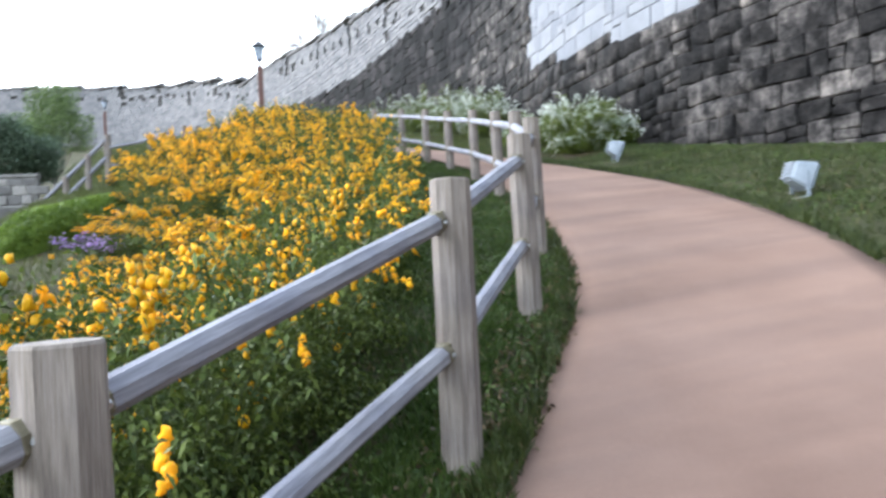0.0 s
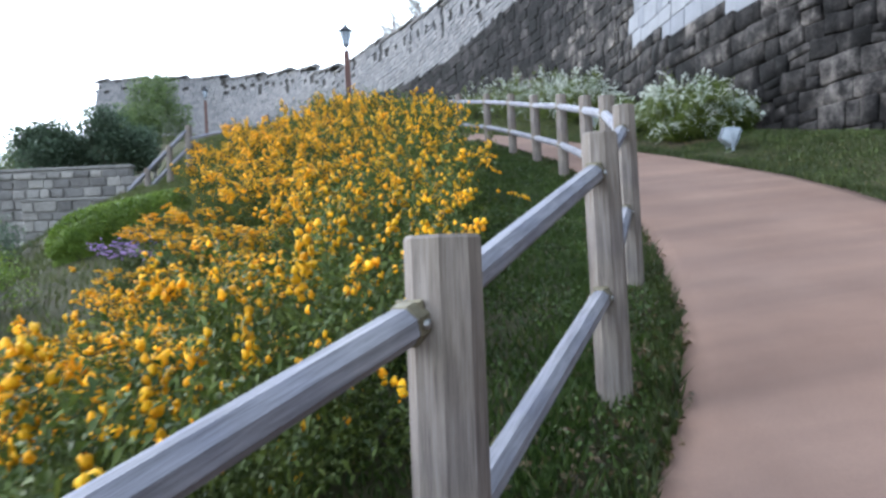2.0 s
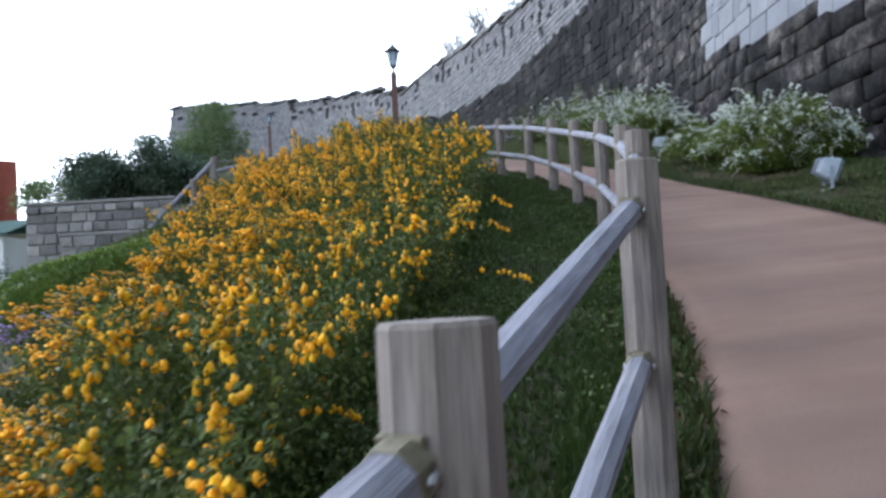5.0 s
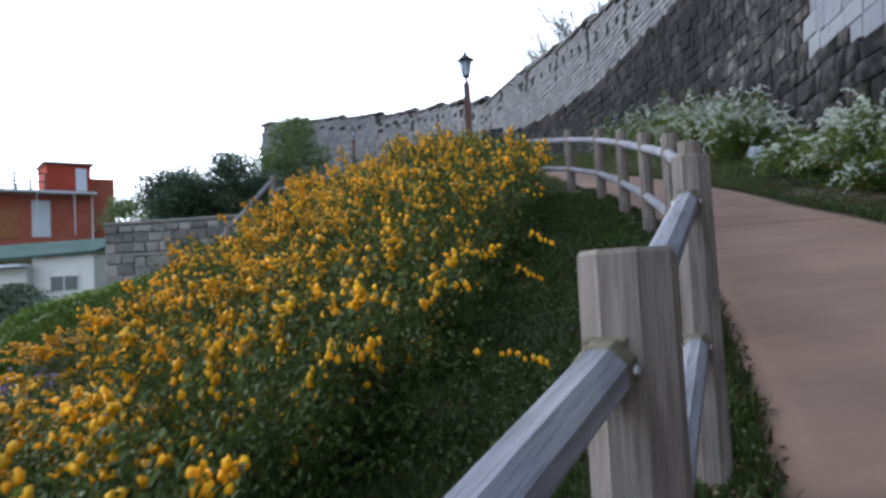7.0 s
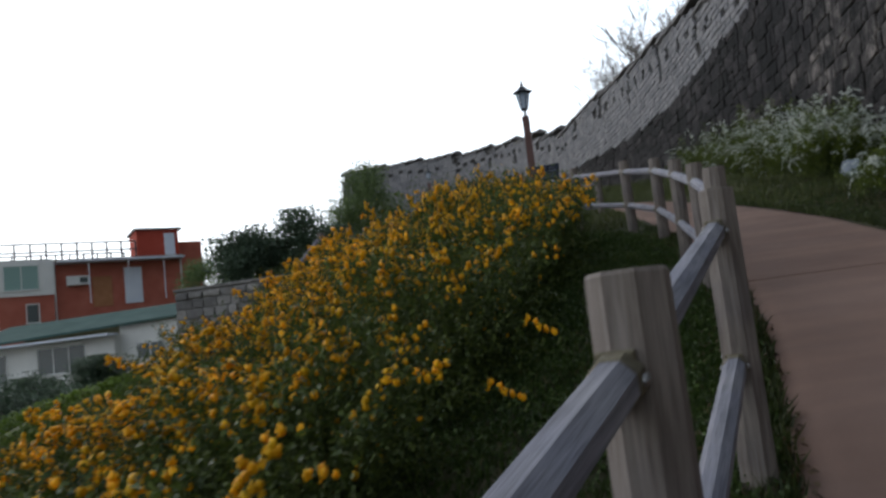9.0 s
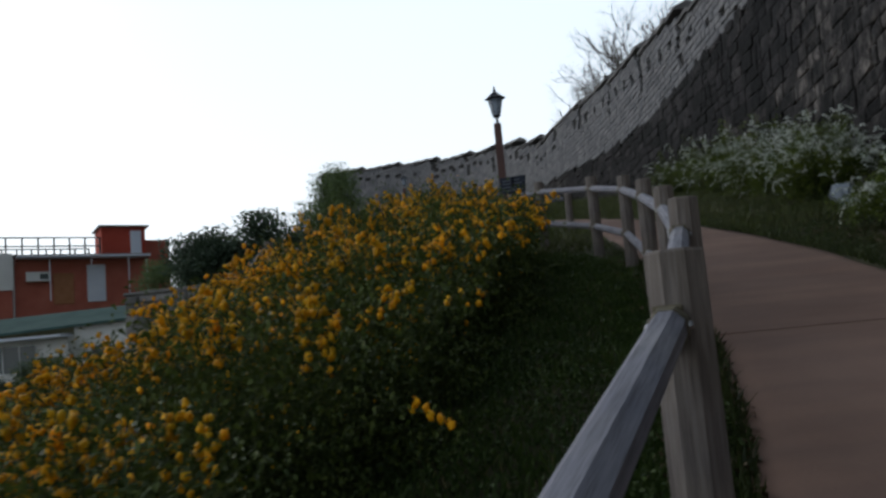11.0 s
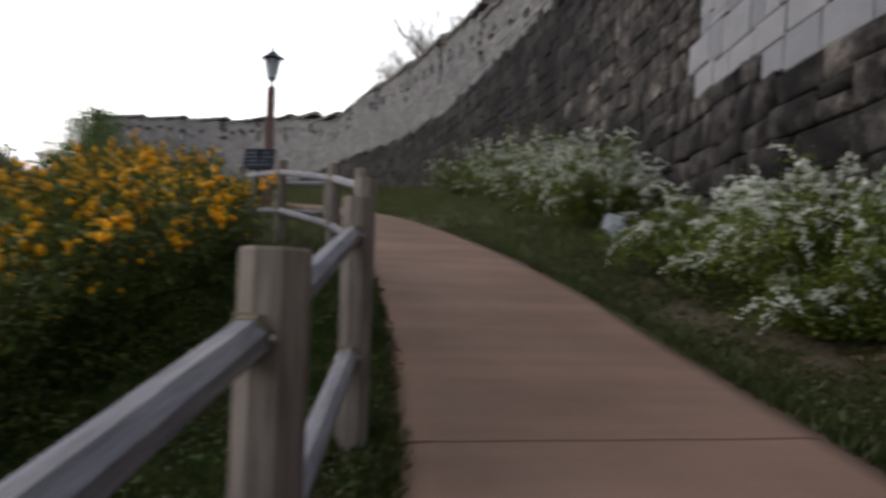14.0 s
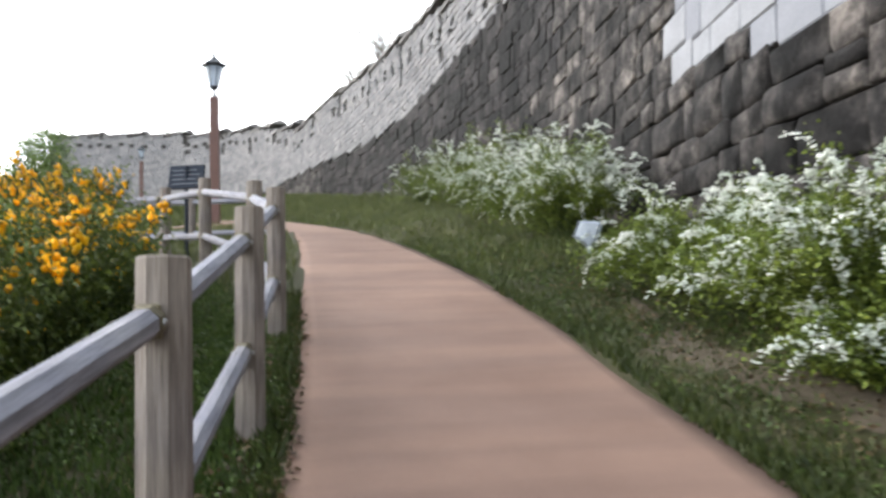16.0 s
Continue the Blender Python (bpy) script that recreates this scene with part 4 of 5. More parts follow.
def hedge():
    rng = np.random.default_rng(70)
    thing = empty("clipped_hedge", pose(-4.6, 11.0, ground_z(-4.6, 11.0)), "clipped bright green hedge with a rounded top", "hedge")
    n = 9000
    t = rng.uniform(0, 1, n)
    a = rng.uniform(0, np.pi, n)
    cx, cy = -0.75 + 1.5 * t, -1.9 + 3.9 * t
    end = 1 - np.abs(2 * t - 1) ** 8
    px = cx + 0.42 * end * np.cos(a) * rng.uniform(0.85, 1.05, n)
    pz = 0.62 * end * np.sin(a) ** 0.6 * rng.uniform(0.88, 1.04, n) + 0.8 * t - 0.4
    v, f = leaves(rng, np.stack([px, cy, pz], 1), 0.05, 0.018)
    fast_mesh("foliage", v, f, M_HEDGE, thing)
    ring = []
    for t in (0.03, 0.1, 0.25, 0.5, 0.75, 0.9, 0.97):
        ring.append([(-0.75 + 1.5 * t + 0.36 * (1 - abs(2 * t - 1) ** 6) * math.cos(q), -1.9 + 3.9 * t, 0.52 * (1 - abs(2 * t - 1) ** 6) * max(0, math.sin(q)) ** 0.6 + 0.8 * t - 0.4 - (0.4 if math.sin(q) < 0.01 else 0)) for q in [math.pi * i / 8 for i in range(9)]])
    bm = bmesh.new()
    ring_prism(bm, ring)
    part("core", bm, M_HEDGE, thing)


hedge()


def purple_patch():
    rng = np.random.default_rng(71)
    thing = empty("purple_flowers", pose(-3.7, 6.9, ground_z(-3.7, 6.9)), "patch of pale purple flowers below the yellow shrubs", "flowers")
    paths = [p * np.array([0.6, 0.5, 0.42]) for p in canes(rng, 60, 1.0, 1.0, 0.1)]
    v, f = tubes(paths, 0.004, 0.002, 3)
    fast_mesh("stem", v, f, M_STEM, thing)
    v, f = leaves(rng, sample(rng, paths, 700, 0.1, 0.8), 0.05, 0.012)
    fast_mesh("foliage", v, f, M_LEAF, thing)
    v, f = pompoms(rng, sample(rng, paths, 330, 0.8, 1.0) + rng.normal(0, 0.03, (330, 3)), 0.02, ICO1, 0.3, 0.5)
    fast_mesh("blossom", v, f, M_PURPLE, thing)


purple_patch()


def bare_tree(seed, x, y, z, h):
    rng = np.random.default_rng(seed)
    thing = empty("bare_tree", pose(x, y, z), "leafless grey tree standing behind the wall", "tree")
    paths, radii = [], []

    def grow(p, d, length, depth):
        t = np.linspace(0, 1, 5)[:, None]
        bend = rng.normal(0, 0.08, 3)
        q = p + d * length * t + bend * length * t ** 2
        paths.append((q, depth))
        if depth == 0:
            return
        for _ in range(rng.integers(3, 6)):
            k = rng.integers(2, 5)
            nd = unit(d + rng.normal(0, 0.45, 3) + np.array([0, 0, 0.15]))
            grow(q[k], nd, length * rng.uniform(0.5, 0.75), depth - 1)
    grow(np.zeros(3), np.array([0, 0, 1.0]), h * 0.42, 4)
    by = {4: ("trunk", 0.12, 0.08), 3: ("limb", 0.04, 0.022), 2: ("branch", 0.018, 0.011), 1: ("twig", 0.011, 0.007), 0: ("fine_twig", 0.006, 0.004)}
    for d, (nm, r0, r1) in by.items():
        v, f = tubes([q for q, k in paths if k == d], r0, r1, 4)
        fast_mesh(nm, v, f, M_BARK, thing)


for i, (x, y, h) in enumerate([(3.9, 48, 6.0), (4.9, 44.5, 6.8), (5.7, 41, 6.6), (6.3, 38, 6.2), (6.9, 35, 6.4), (2.9, 51.5, 5.6), (2.0, 54.5, 5.4), (4.4, 46.2, 6.4), (3.4, 49.6, 6.0)]):
    bare_tree(80 + i, x + 0.6, y, interp(y, WALL_TOP) - (3.3 if y < 43 else 2.2), h)


# ---- street furniture ----
def street_lamp(x, y, z_top, height, s=1.0, label="red brown lamp post with a black lantern head and frosted panes"):
    lamp = empty("street_lamp", pose(x, y, z_top - height), label, "street lamp")
    zc = height - 1.13 * s
    bm = bmesh.new()
    a = 0.1 * s
    ring_prism(bm, [[(-a, -a, -0.6), (a, -a, -0.6), (a, a, -0.6), (-a, a, -0.6)], [(-a, -a, zc), (a, -a, zc), (a, a, zc), (-a, a, zc)]])
    part("pole", bm, M_LAMPPOST, lamp)
    bm = bmesh.new()
    ring_prism(bm, [circle(0.04 * s, zc, 10), circle(0.05 * s, zc + 0.04 * s, 10), circle(0.035 * s, zc + 0.16 * s, 10)])
    part("collar", bm, M_GREYMETAL, lamp, "pale metal neck")
    z0 = zc + 0.16 * s
    bm = bmesh.new()
    ring_prism(bm, [circle(0.05 * s, z0, 8), circle(0.115 * s, z0 + 0.06 * s, 8), circle(0.11 * s, z0 + 0.09 * s, 8)])
    part("cup", bm, M_BLACK, lamp)
    body = part("lantern", ring_prism(bmesh.new(), [circle(0.10 * s, z0 + 0.09 * s, 6), circle(0.19 * s, z0 + 0.55 * s, 6)]), M_LANTERN, lamp, "frosted glass lantern")
    for i in range(6):
        a = 2 * math.pi * i / 6
        p, q = Vector((0.105 * s * math.cos(a), 0.105 * s * math.sin(a), z0 + 0.09 * s)), Vector((0.2 * s * math.cos(a), 0.2 * s * math.sin(a), z0 + 0.56 * s))
        bar = part("bar", ring_prism(bmesh.new(), [circle(0.013 * s, 0, 4), circle(0.013 * s, (q - p).length, 4)]), M_BLACK, lamp)
        bar.matrix_basis = along(p, q)
    bm = bmesh.new()
    zr = z0 + 0.55 * s
    ring_prism(bm, [circle(0.21 * s, zr, 6), circle(0.31 * s, zr + 0.03 * s, 6), circle(0.30 * s, zr + 0.05 * s, 6), circle(0.17 * s, zr + 0.12 * s, 6), circle(0.11 * s, zr + 0.19 * s, 6), circle(0.05 * s, zr + 0.23 * s, 6)])
    part("roof", bm, M_BLACK, lamp)
    bm = bmesh.new()
    ring_prism(bm, [circle(0.02 * s, zr + 0.22 * s, 8), circle(0.045 * s, zr + 0.26 * s, 8), circle(0.05 * s, zr + 0.29 * s, 8), circle(0.015 * s, zr + 0.33 * s, 8), circle(0.028 * s, zr + 0.36 * s, 8), circle(0.004 * s, zr + 0.42 * s, 8)])
    part("finial", bm, M_BLACK, lamp)
    return lamp


street_lamp(-0.33, 26.0, 9.5, 4.3)
street_lamp(-9.7, 60.0, 14.9, 4.2, label="distant dark lamp post with a lantern head below the wall")


def floodlight(x, y, turn):
    thing = empty("floodlight", pose(x, y, ground_z(x, y), 0, 0, turn), "grey metal floodlight on a low bracket in the grass", "floodlight", "floodlights along the wall")
    bm = box(-0.17, -0.12, -0.15, 0.17, 0.12, 0.15, 0.03)
    for v in bm.verts:
        if v.co.y > 0:
            v.co.x *= 0.72
            v.co.z *= 0.72
    housing = part("housing", bm, M_GREYMETAL, thing)
    housing.matrix_basis = pose(0, 0, 0.25, 22, 0, 0)
    part("lens", box(-0.145, -0.128, -0.125, 0.145, -0.119, 0.125, 0.003), M_LANTERN, housing)
    for k in range(5):
        part("cooling_fin", box(-0.11, 0.118, -0.085 + k * 0.04, 0.11, 0.145, -0.075 + k * 0.04), M_GREYMETAL, housing)
    bm = bmesh.new()
    add_box(bm, -0.2, -0.02, 0.0, -0.188, 0.02, 0.27)
    add_box(bm, 0.188, -0.02, 0.0, 0.2, 0.02, 0.27)
    add_box(bm, -0.2, -0.02, 0.0, 0.2, 0.02, 0.012)
    part("bracket", bm, M_GREYMETAL, thing)
    part("foot", box(-0.1, -0.1, -0.12, 0.1, 0.1, 0.0, 0.01), M_CONCRETE, thing)


for x, y in ((3.75, 2.7), (4.78, 8.65), (5.2, 16.0)):
    floodlight(x, y, 75)


def signboard():
    s = empty("signboard", pose(0.33, 18.6, 4.0, 0, 0, -12), "dark blue signboard on a thin post behind the fence", "sign")
    part("post", ring_prism(bmesh.new(), [circle(0.03, -0.3, 8), circle(0.03, 1.3, 8)]), M_SIGN, s)
    bm = box(-0.25, -0.02, 0, 0.25, 0.02, 0.36, 0.008)
    board = part("board", bm, M_SIGN, s)
    board.matrix_basis = pose(0, -0.04, 0.98, -18, 0, 0)
    for i in range(4):
        part("text_line", box(-0.2, -0.024, 0.06 + i * 0.07, 0.2 - 0.06 * (i % 2), -0.0205, 0.075 + i * 0.07), M_LETTER, board, "unreadable pale line of print")


signboard()


# ---- houses in the valley ----
def window(parent, x0, z0, x1, z1, y, panes=2, glass=None, dep=0.12):
    """Framed window in a facade facing -y of the parent."""
    w = part("window", add_box(add_box(box(x0, y - 0.05, z0, x0 + 0.07, y + dep, z1), x1 - 0.07, y - 0.05, z0, x1, y + dep, z1), x0, y - 0.05, z1 - 0.07, x1, y + dep, z1), M_FRAME, parent)
    part("sill", box(x0 - 0.05, y - 0.1, z0 - 0.04, x1 + 0.05, y + dep, z0 + 0.05), M_FRAME, w)
    step = (x1 - x0 - 0.14) / panes
    for i in range(panes):
        a = x0 + 0.07 + i * step
        part("pane", box(a + 0.03, y - 0.01, z0 + 0.05, a + step - 0.03, y + 0.01, z1 - 0.07), glass or M_GLASS, w)
        if i:
            part("mullion", box(a - 0.03, y - 0.045, z0 + 0.05, a + 0.03, y + 0.05, z1 - 0.07), M_FRAME, w)
    return w


def red_house():
    h = empty("red_brick_house", pose(-38.1, 56.0, 7.7, 0, 0, 40), "red brick house with a roof terrace and railing", "house")
    part("wall", box(0, 0, -3, 9.4, 6, 3.5), M_BRICK, h)
    part("bay", box(-3.6, -0.5, -3, 0, 5, 1.1), M_BRICK, h, "brick base of the glazed bay")
    part("bay_wall", box(-3.7, -0.6, 1.1, 0.05, 5, 3.75), M_RENDER, h, "cream upper bay")
    window(h, -3.3, 1.5, -0.9, 3.35, -0.6, 2, M_GLASS)
    window(h, -1.9, -0.9, -1.0, 0.5, -0.5, 1, M_GLASSDARK)
    part("canopy", box(0.3, -1.3, 3.35, 9.4, 0.2, 3.5), M_PALE, h, "pale blue sheet canopy")
    part("roof", box(-0.1, -0.1, 3.5, 9.5, 6.1, 3.72), M_CONCRETE, h)
    for x in (2.4, 5.2, 7.8):
        part("canopy_prop", ring_prism(bmesh.new(), [circle(0.04, 0.2, 6, cx=x, cy=-1.2), circle(0.04, 3.36, 6, cx=x, cy=-1.2)]), M_PALE, h)
    d = part("door", box(2.7, -0.06, 0.0, 4.1, 0.05, 2.3, 0.02), M_DOOR, h)
    part("entrance_screen", box(5.0, -0.08, 0.1, 6.3, 0.05, 2.9, 0.02), M_PALE, h, "grey blue entrance door")
    ac = part("air_conditioner", box(0.9, -0.45, 1.7, 2.5, 0, 2.4, 0.03), M_FRAME, h, "cream air conditioner box")
    part("grille", box(1.8, -0.47, 1.85, 2.35, -0.44, 2.25), M_GLASSDARK, ac)
    part("downpipe", ring_prism(bmesh.new(), [circle(0.07, -2, 8, cx=9.3, cy=-0.1), circle(0.07, 3.4, 8, cx=9.3, cy=-0.1)]), M_FRAME, h)
    part("downpipe", ring_prism(bmesh.new(), [circle(0.07, -2, 8, cx=0.1, cy=-0.2), circle(0.07, 3.4, 8, cx=0.1, cy=-0.2)]), M_FRAME, h)
    for x in [-3.5 + 1.05 * i for i in range(10)]:
        part("railing_post", box(x - 0.06, -0.3, 3.7, x + 0.06, -0.18, 4.95), M_BLACK, h)
        part("railing_post", box(x - 0.06, 5.6, 3.7, x + 0.06, 5.72, 4.95), M_BLACK, h)
    for z in (4.25, 4.88):
        part("railing_bar", box(-3.6, -0.29, z, 6.0, -0.19, z + 0.09), M_BLACK, h)
        part("railing_bar", box(-3.6, 5.6, z, 6.0, 5.7, z + 0.09), M_BLACK, h)
    sh = part("stair_head", box(6.2, 0.6, 3.72, 9.4, 4.0, 5.9), M_BRICKDARK, h, "bright red stair head box")
    part("stair_head_roof", box(6.0, 0.4, 5.9, 9.7, 4.2, 6.02), M_CONCRETE, h)
    part("stair_head_door", box(8.3, 0.54, 3.8, 9.1, 0.66, 5.6), M_PALE, h)
    part("side_wing", box(9.4, 1.5, -2, 11.4, 5.5, 5.0), M_BRICK, h)


def lower_house():
    h = empty("green_roof_house", pose(-30.8, 42.0, 1.2, 0, 0, 0), "low cream house with a green sheet roof", "house")
    part("wall", box(-3, 0, -2, 6.3, 5, 3.3), M_RENDER, h)
    part("wall", box(6.3, 0.6, -2, 9.7, 5, 3.75), M_RENDER, h)
    bm = bmesh.new()
    ring_prism(bm, [[(-3.3, -0.3, 3.35), (-3.3, -0.3, 3.48), (-3.3, 4.2, 4.75), (-3.3, 5.6, 4.3), (-3.3, 5.6, 4.15), (-3.3, 4.2, 4.6)],
                    [(10.0, 0.3, 3.8), (10.0, 0.3, 3.92), (10.0, 4.2, 4.95), (10.0, 5.6, 4.5), (10.0, 5.6, 4.3), (10.0, 4.2, 4.8)]])
    part("roof", bm, M_ROOFGREEN, h)
    part("eave_canopy", box(-3.2, -0.9, 3.2, 6.5, 0.1, 3.33), M_PALE, h, "pale sheet eave")
    window(h, 1.6, 1.5, 4.6, 3.0, 0, 3, M_GLASSDARK)
    window(h, -2.6, 1.2, -0.2, 2.9, 0, 2, M_GLASSDARK)
    window(h, 7.2, 1.8, 8.9, 2.7, 0.6, 2, M_GLASSDARK)


red_house()
lower_house()


def retaining_wall(x0, y0, x1, y1, z0, z1, name):
    d = Vector((x1 - x0, y1 - y0, 0))
    ob = part(name, box(0, 0, 0, d.length, 0.4, z1 - z0, 0.05), M_CONCRETE, None)
    ob.matrix_world = Matrix.Translation((x0, y0, z0)) @ Matrix.Rotation(math.atan2(d.y, d.x), 4, 'Z')
    tagged(ob, "grey stone retaining wall on the lower terrace", "retaining wall", kind="structure")
    rng = random.Random(int(-x0 * 10))
    v, f = [], []
    z = 0.0
    while z < z1 - z0 - 0.2:
        h, x = rng.uniform(0.28, 0.42), 0.0
        while x < d.length - 0.2:
            w = rng.uniform(0.35, 0.8)
            q, r = stone_geo(rng, w - 0.03, h - 0.03, rng.uniform(0.04, 0.09), 0.05, 0.04)
            o = len(v)
            v += [(x + w / 2 + p[0], -p[1], z + h / 2 + p[2]) for p in q]
            f += [tuple(o + i for i in g) for g in r]
            x += w
        z += h
    mesh_ob("stonework", v, f, M_TERRACE, ob)["kind"] = "stuff"
    tagged(part("coping", box(-0.05, -0.06, z1 - z0 - 0.02, d.length + 0.05, 0.46, z1 - z0 + 0.1, 0.03), M_CONCRETE, ob))
    return ob


retaining_wall(-14.4, 30.3, -8.8, 30.0, 2.0, 5.0, "wall_terrace_upper")
retaining_wall(-12.2, 28, -7.8, 28.4, 0.8, 3.6, "wall_terrace_lower")


# ---- grass ----
def clear_of_path(x, y):
    lx = float(np.interp(y, [p[1] for p in LEFT], [p[0] for p in LEFT]))
    rx = float(np.interp(y, [p[1] for p in RIGHT], [p[0] for p in RIGHT]))
    return x < lx - 0.05 or x > rx + 0.05


def bare(x, y):
    """How bare the soil is: worn ground before the white bushes."""
    d = abs(x - 4.72 - 0.12 * math.sin(y * 1.9)) / 0.42
    return max(0.0, 1 - d * d) * (10.2 < y < 13.6) * (0.75 + 0.6 * noise.noise(Vector((x * 2.3, y * 2.3, 7.0))))


def grass(name, areas, n, h, mat, seed, label):
    rng = np.random.default_rng(seed)
    P = []
    while len(P) < n:
        (xa, xb, ya, yb) = areas[rng.integers(0, len(areas))]
        y = rng.uniform(ya, yb)
        x = rng.uniform(xa(y), xb(y))
        if noise.noise(Vector((x * 0.8, y * 0.8, seed))) < (-0.75 if name != "grass_bank" else -0.42 - 0.3 * (y < 8)) + 0.3 * rng.uniform():
            continue
        if y > 15 and not clear_of_path(x, y):
            continue
        if name in ("grass_verge", "edge_grass") and x > fence_x(y) - 0.08 and rng.random() < (0.2 if y < -1.2 else 0.72):
            continue
        if bare(x, y) > rng.uniform(0.2, 1.1):
            continue
        P.append((x, y, ground_z(x, y)))
    P = np.array(P)
    a = rng.uniform(0, 2 * np.pi, n)
    w = np.stack([np.cos(a), np.sin(a), np.zeros(n)], 1) * 0.007
    lean = np.stack([rng.normal(0, 0.4, n), rng.normal(0, 0.4, n), np.ones(n)], 1)
    tip = P + lean * h * rng.uniform(0.5, 1.3, (n, 1))
    v = np.stack([P - w * 1.3, P + w * 1.3, tip], 1).reshape(-1, 3)
    f = np.arange(n * 3).reshape(-1, 3)
    ob = fast_mesh(name, v, f, mat)
    tagged(ob, label, "grass", kind="stuff")


def left_edge(y):
    return float(np.interp(y, [p[1] for p in LEFT], [p[0] for p in LEFT])) - 0.02


def right_edge(y):
    return float(np.interp(y, [p[1] for p in RIGHT], [p[0] for p in RIGHT])) + 0.02


A_LEFT = (lambda y: fence_x(y) - 2.0, left_edge, -6, 16)
A_LEFT2 = (lambda y: fence_x(y) - 0.4, left_edge, -6, 14)
A_RIGHT = (right_edge, lambda y: wall_x(y) - 0.05, 0, 20)
grass("grass_verge", [A_LEFT, A_LEFT, A_LEFT2], 110000, 0.05, M_GRASS, 3, "short green grass beside the fence")
grass("grass_bank", [A_RIGHT], 80000, 0.045, M_BANKGRASS, 4, "green grass bank below the wall")
grass("dry_grass", [A_RIGHT, A_LEFT], 6000, 0.05, M_DRYGRASS, 5, "dry straw coloured grass")
A_EDGE = (lambda y: left_edge(y) - 0.12, lambda y: left_edge(y) + 0.05, -5, 15)
A_EDGE2 = (lambda y: right_edge(y) - 0.05, lambda y: right_edge(y) + 0.12, 0, 18)
grass("edge_grass", [A_EDGE, A_EDGE2], 14000, 0.08, M_BANKGRASS, 8, "ragged grass growing over the path's edge")
far_left = (lambda y: -16.0, lambda y: fence_x(min(y, 16)) - 2.5, -4, 30)
grass("slope_grass", [far_left], 70000, 0.14, M_SLOPEGRASS, 6, "longer grass on the slope below the flower bed")


upper_slope = (lambda y: -7.0, lambda y: wall_x(y) - 0.1, 15.6, 36)
grass("upper_slope_grass", [upper_slope], 60000, 0.13, M_SLOPEGRASS, 9, "olive green grass on the slope above the bend")
far_slope = (lambda y: -12.0, lambda y: wall_x(y) - 0.1, 36, 60)
grass("far_slope_grass", [far_slope], 45000, 0.34, M_SLOPEGRASS, 10, "olive green grass on the far slope below the wall")


def clover():
    rng = np.random.default_rng(78)
    P = []
    while len(P) < 42000:
        if rng.random() < 0.6:
            y = rng.uniform(-4, 15)
            x = rng.uniform(fence_x(y) - 1.9, left_edge(y))
        else:
            y = rng.uniform(1, 19)
            x = rng.uniform(right_edge(y), wall_x(y) - 0.1)
        if noise.noise(Vector((x * 1.6, y * 1.6, 3.3))) + rng.uniform(-0.25, 0.25) < 0:
            continue
        P.append((x, y, ground_z(x, y) + rng.uniform(0.005, 0.055)))
    v, f = leaves(rng, np.array(P), 0.03, 0.011, 0.0)
    ob = fast_mesh("ground_weeds", v, f, M_WEED)
    tagged(ob, "low broad leaved weeds growing in the grass", "weeds", kind="stuff")


clover()


def dead_leaves():
    rng = np.random.default_rng(77)
    P = []
    for _ in range(6500):
        y = rng.uniform(-5, 14)
        x = rng.uniform(fence_x(y) - 0.25, left_edge(y) + 0.08)
        P.append((x, y, ground_z(x, y) + rng.uniform(0.0, 0.025)))
    for _ in range(1200):
        y = rng.uniform(9.5, 18)
        x = rng.uniform(right_edge(y) + 0.4, right_edge(y) + 1.1)
        P.append((x, y, ground_z(x, y) + rng.uniform(0.0, 0.03)))
    v, f = leaves(rng, np.array(P), 0.045, 0.014, 0.0)
    ob = fast_mesh("leaf_litter", v, f, M_DRYLEAF)
    tagged(ob, "brown dead leaves scattered along the fence and under the bushes", "leaves", kind="stuff")


dead_leaves()


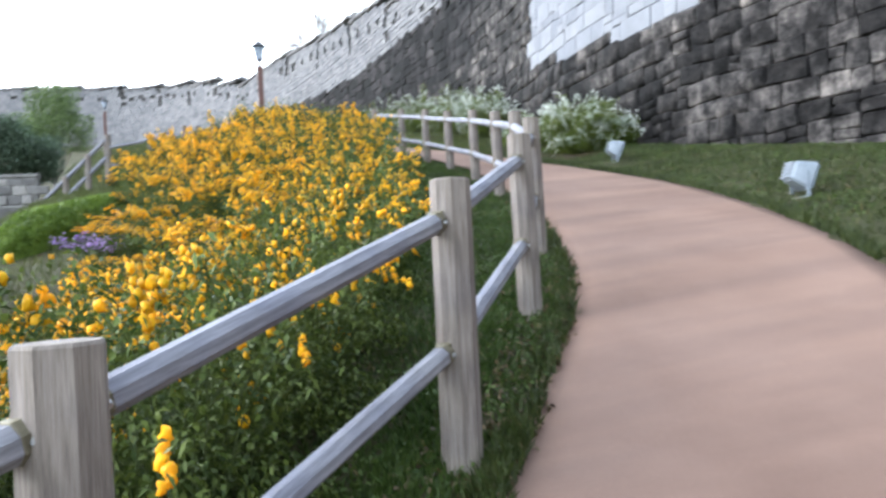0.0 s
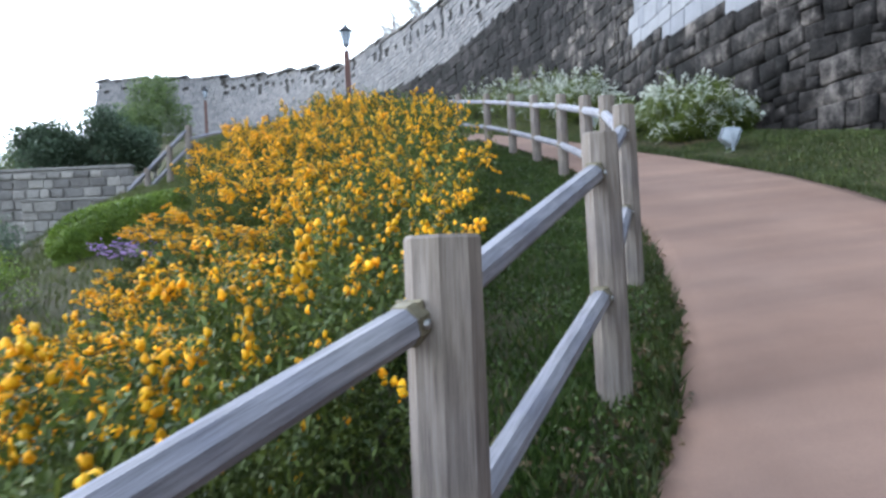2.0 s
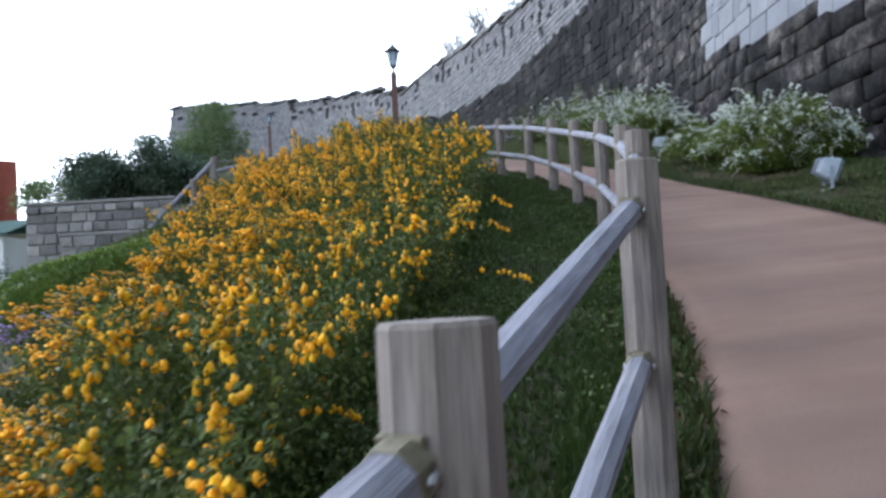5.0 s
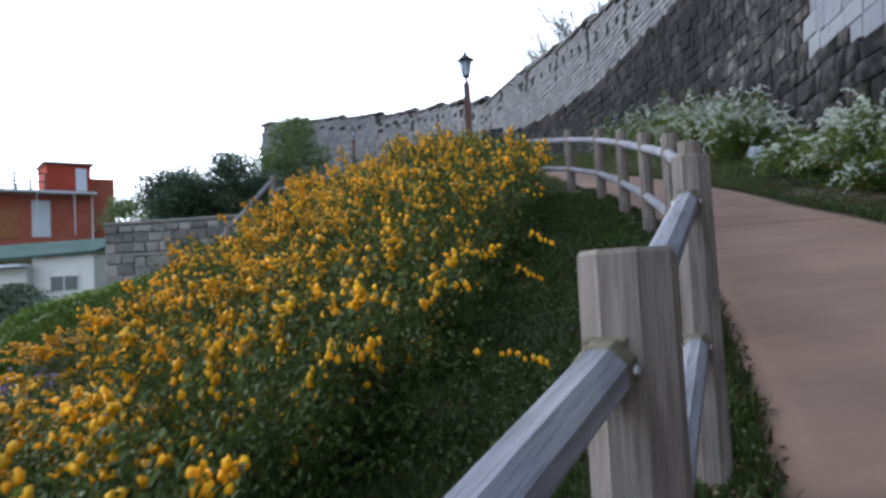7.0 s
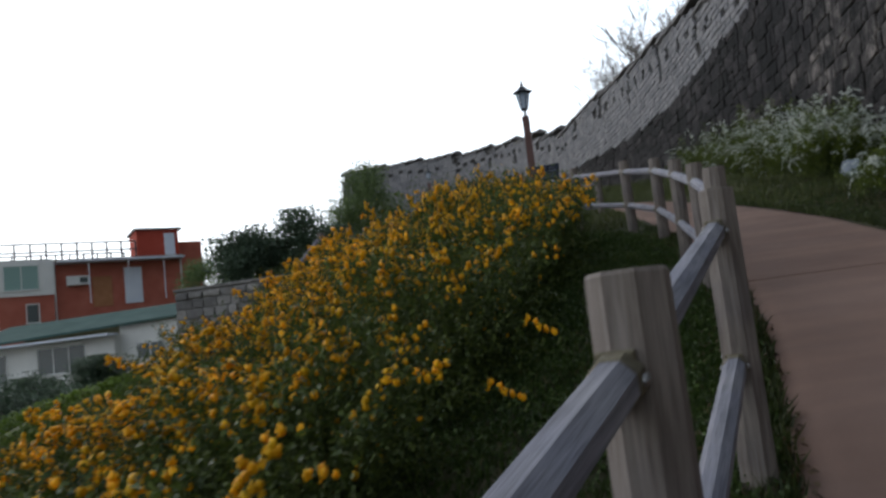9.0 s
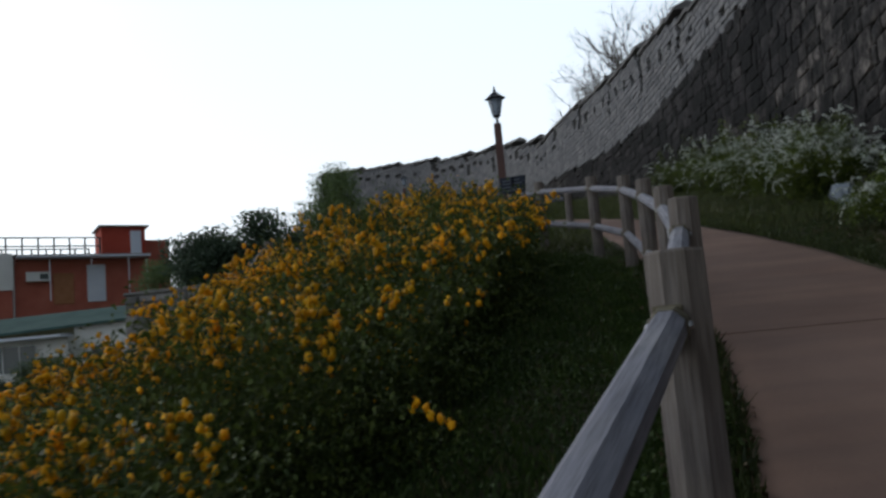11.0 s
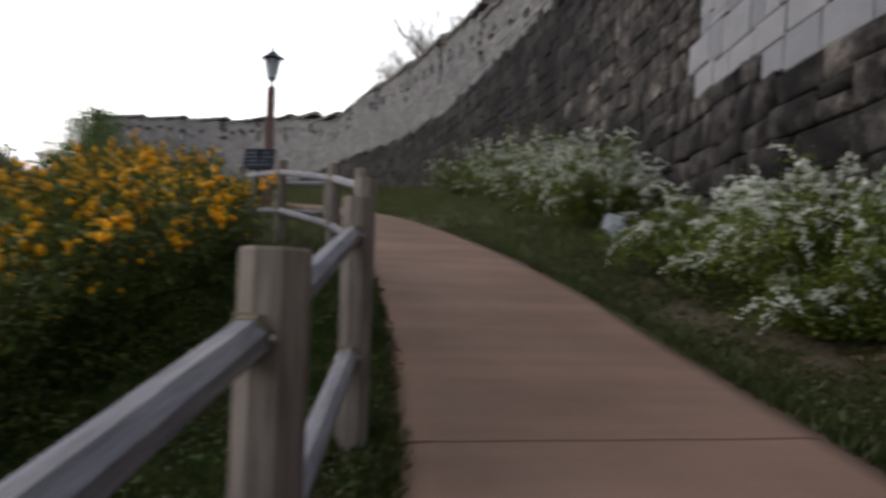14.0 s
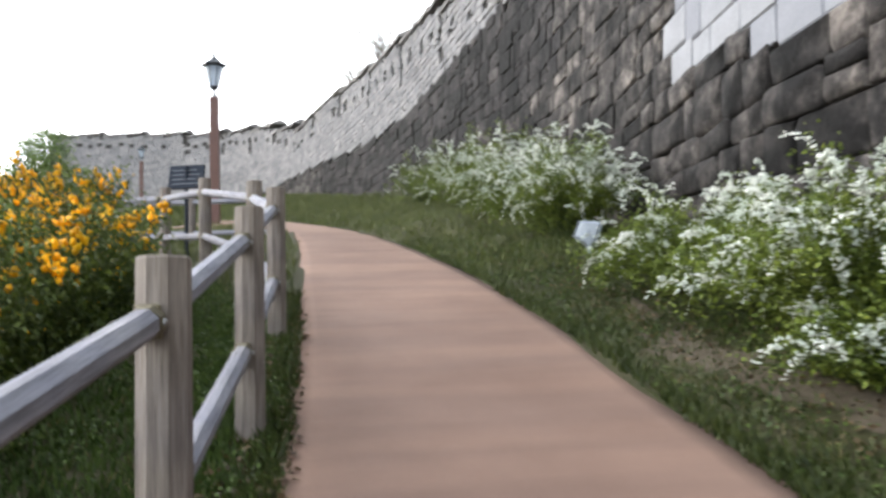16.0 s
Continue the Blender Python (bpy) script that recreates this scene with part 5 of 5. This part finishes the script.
def bare_soil():
    """Worn sandy soil before the white bushes, a ragged low patch on the bank."""
    rng = random.Random(79)
    n, cols = 46, 7
    verts, faces = [], []
    for i in range(n + 1):
        y = 10.1 + 3.6 * i / n
        half = 0.36 * min(1.0, 4 * i / n, 4 * (n - i) / n) * (1 + 0.5 * noise.noise(Vector((0.0, y * 2.1, 1.0)))) + 0.01
        for j in range(cols):
            e = 2 * j / (cols - 1) - 1
            x = 4.72 + 0.12 * math.sin(y * 1.9) + e * half + rng.uniform(-0.02, 0.02)
            verts.append((x, y, ground_z(x, y) + 0.014 - 0.05 * e * e + 0.03 * noise.noise(Vector((x * 0.9, y * 0.9, 0))) + 0.025 * noise.noise(Vector((x * 4.0, y * 4.0, 3.0)))))
    for i in range(n):
        for j in range(cols - 1):
            o = i * cols + j
            faces.append((o, o + 1, o + cols + 1, o + cols))
    ob = mesh_ob("bare_soil", verts, faces, M_DIRT, smooth=True)
    tagged(ob, "worn sandy brown soil in front of the white bushes", "soil", kind="structure")


bare_soil()


# ---- single stones of the wall, nearest the path ----
PIECES.sort(key=lambda p: p[4])
stone_rng = random.Random(9)
VAR = []
for k in range(12):
    v, f = stone_geo(stone_rng, 0.62, 0.4, 0.045, 0.045, 0.03)
    me = bpy.data.meshes.new("stone")
    me.from_pydata(v, [], f)
    me.polygons.foreach_set("use_smooth", [True] * len(me.polygons))
    me.materials.append(M_STONE)
    VAR.append(me)
NEWVAR = []
for k in range(4):
    v, f = stone_geo(stone_rng, 0.62, 0.4, 0.018, 0.014, 0.008)
    me = bpy.data.meshes.new("stone")
    me.from_pydata(v, [], f)
    me.materials.append(M_NEWSTONE)
    NEWVAR.append(me)
inv_fort = FORTRESS.matrix_world.inverted()
for m, w, h, new_one, _ in PIECES[:300]:
    ob = new("stone", stone_rng.choice(NEWVAR if new_one else VAR))
    ob.parent = FORTRESS
    ob.matrix_basis = m @ Matrix.Diagonal((w / 0.62, stone_rng.uniform(0.7, 1.3), h / 0.4, 1))
rest = {True: ([], []), False: ([], [])}
for m, w, h, new_one, _ in PIECES[300:]:
    v, f = stone_geo(stone_rng, w, h, 0.018 if new_one else stone_rng.uniform(0.02, 0.05), 0.014 if new_one else 0.045, 0.008 if new_one else 0.03)
    store = rest[new_one]
    o = len(store[0])
    store[0].extend([m @ Vector(p) for p in v])
    store[1].extend([tuple(o + i for i in q) for q in f])
for new_one, (v, f) in rest.items():
    if v:
        ob = mesh_ob("new_stonework" if new_one else "stonework", v, f, M_NEWSTONE if new_one else M_STONE_J, FORTRESS)
        ob["kind"] = "stuff"
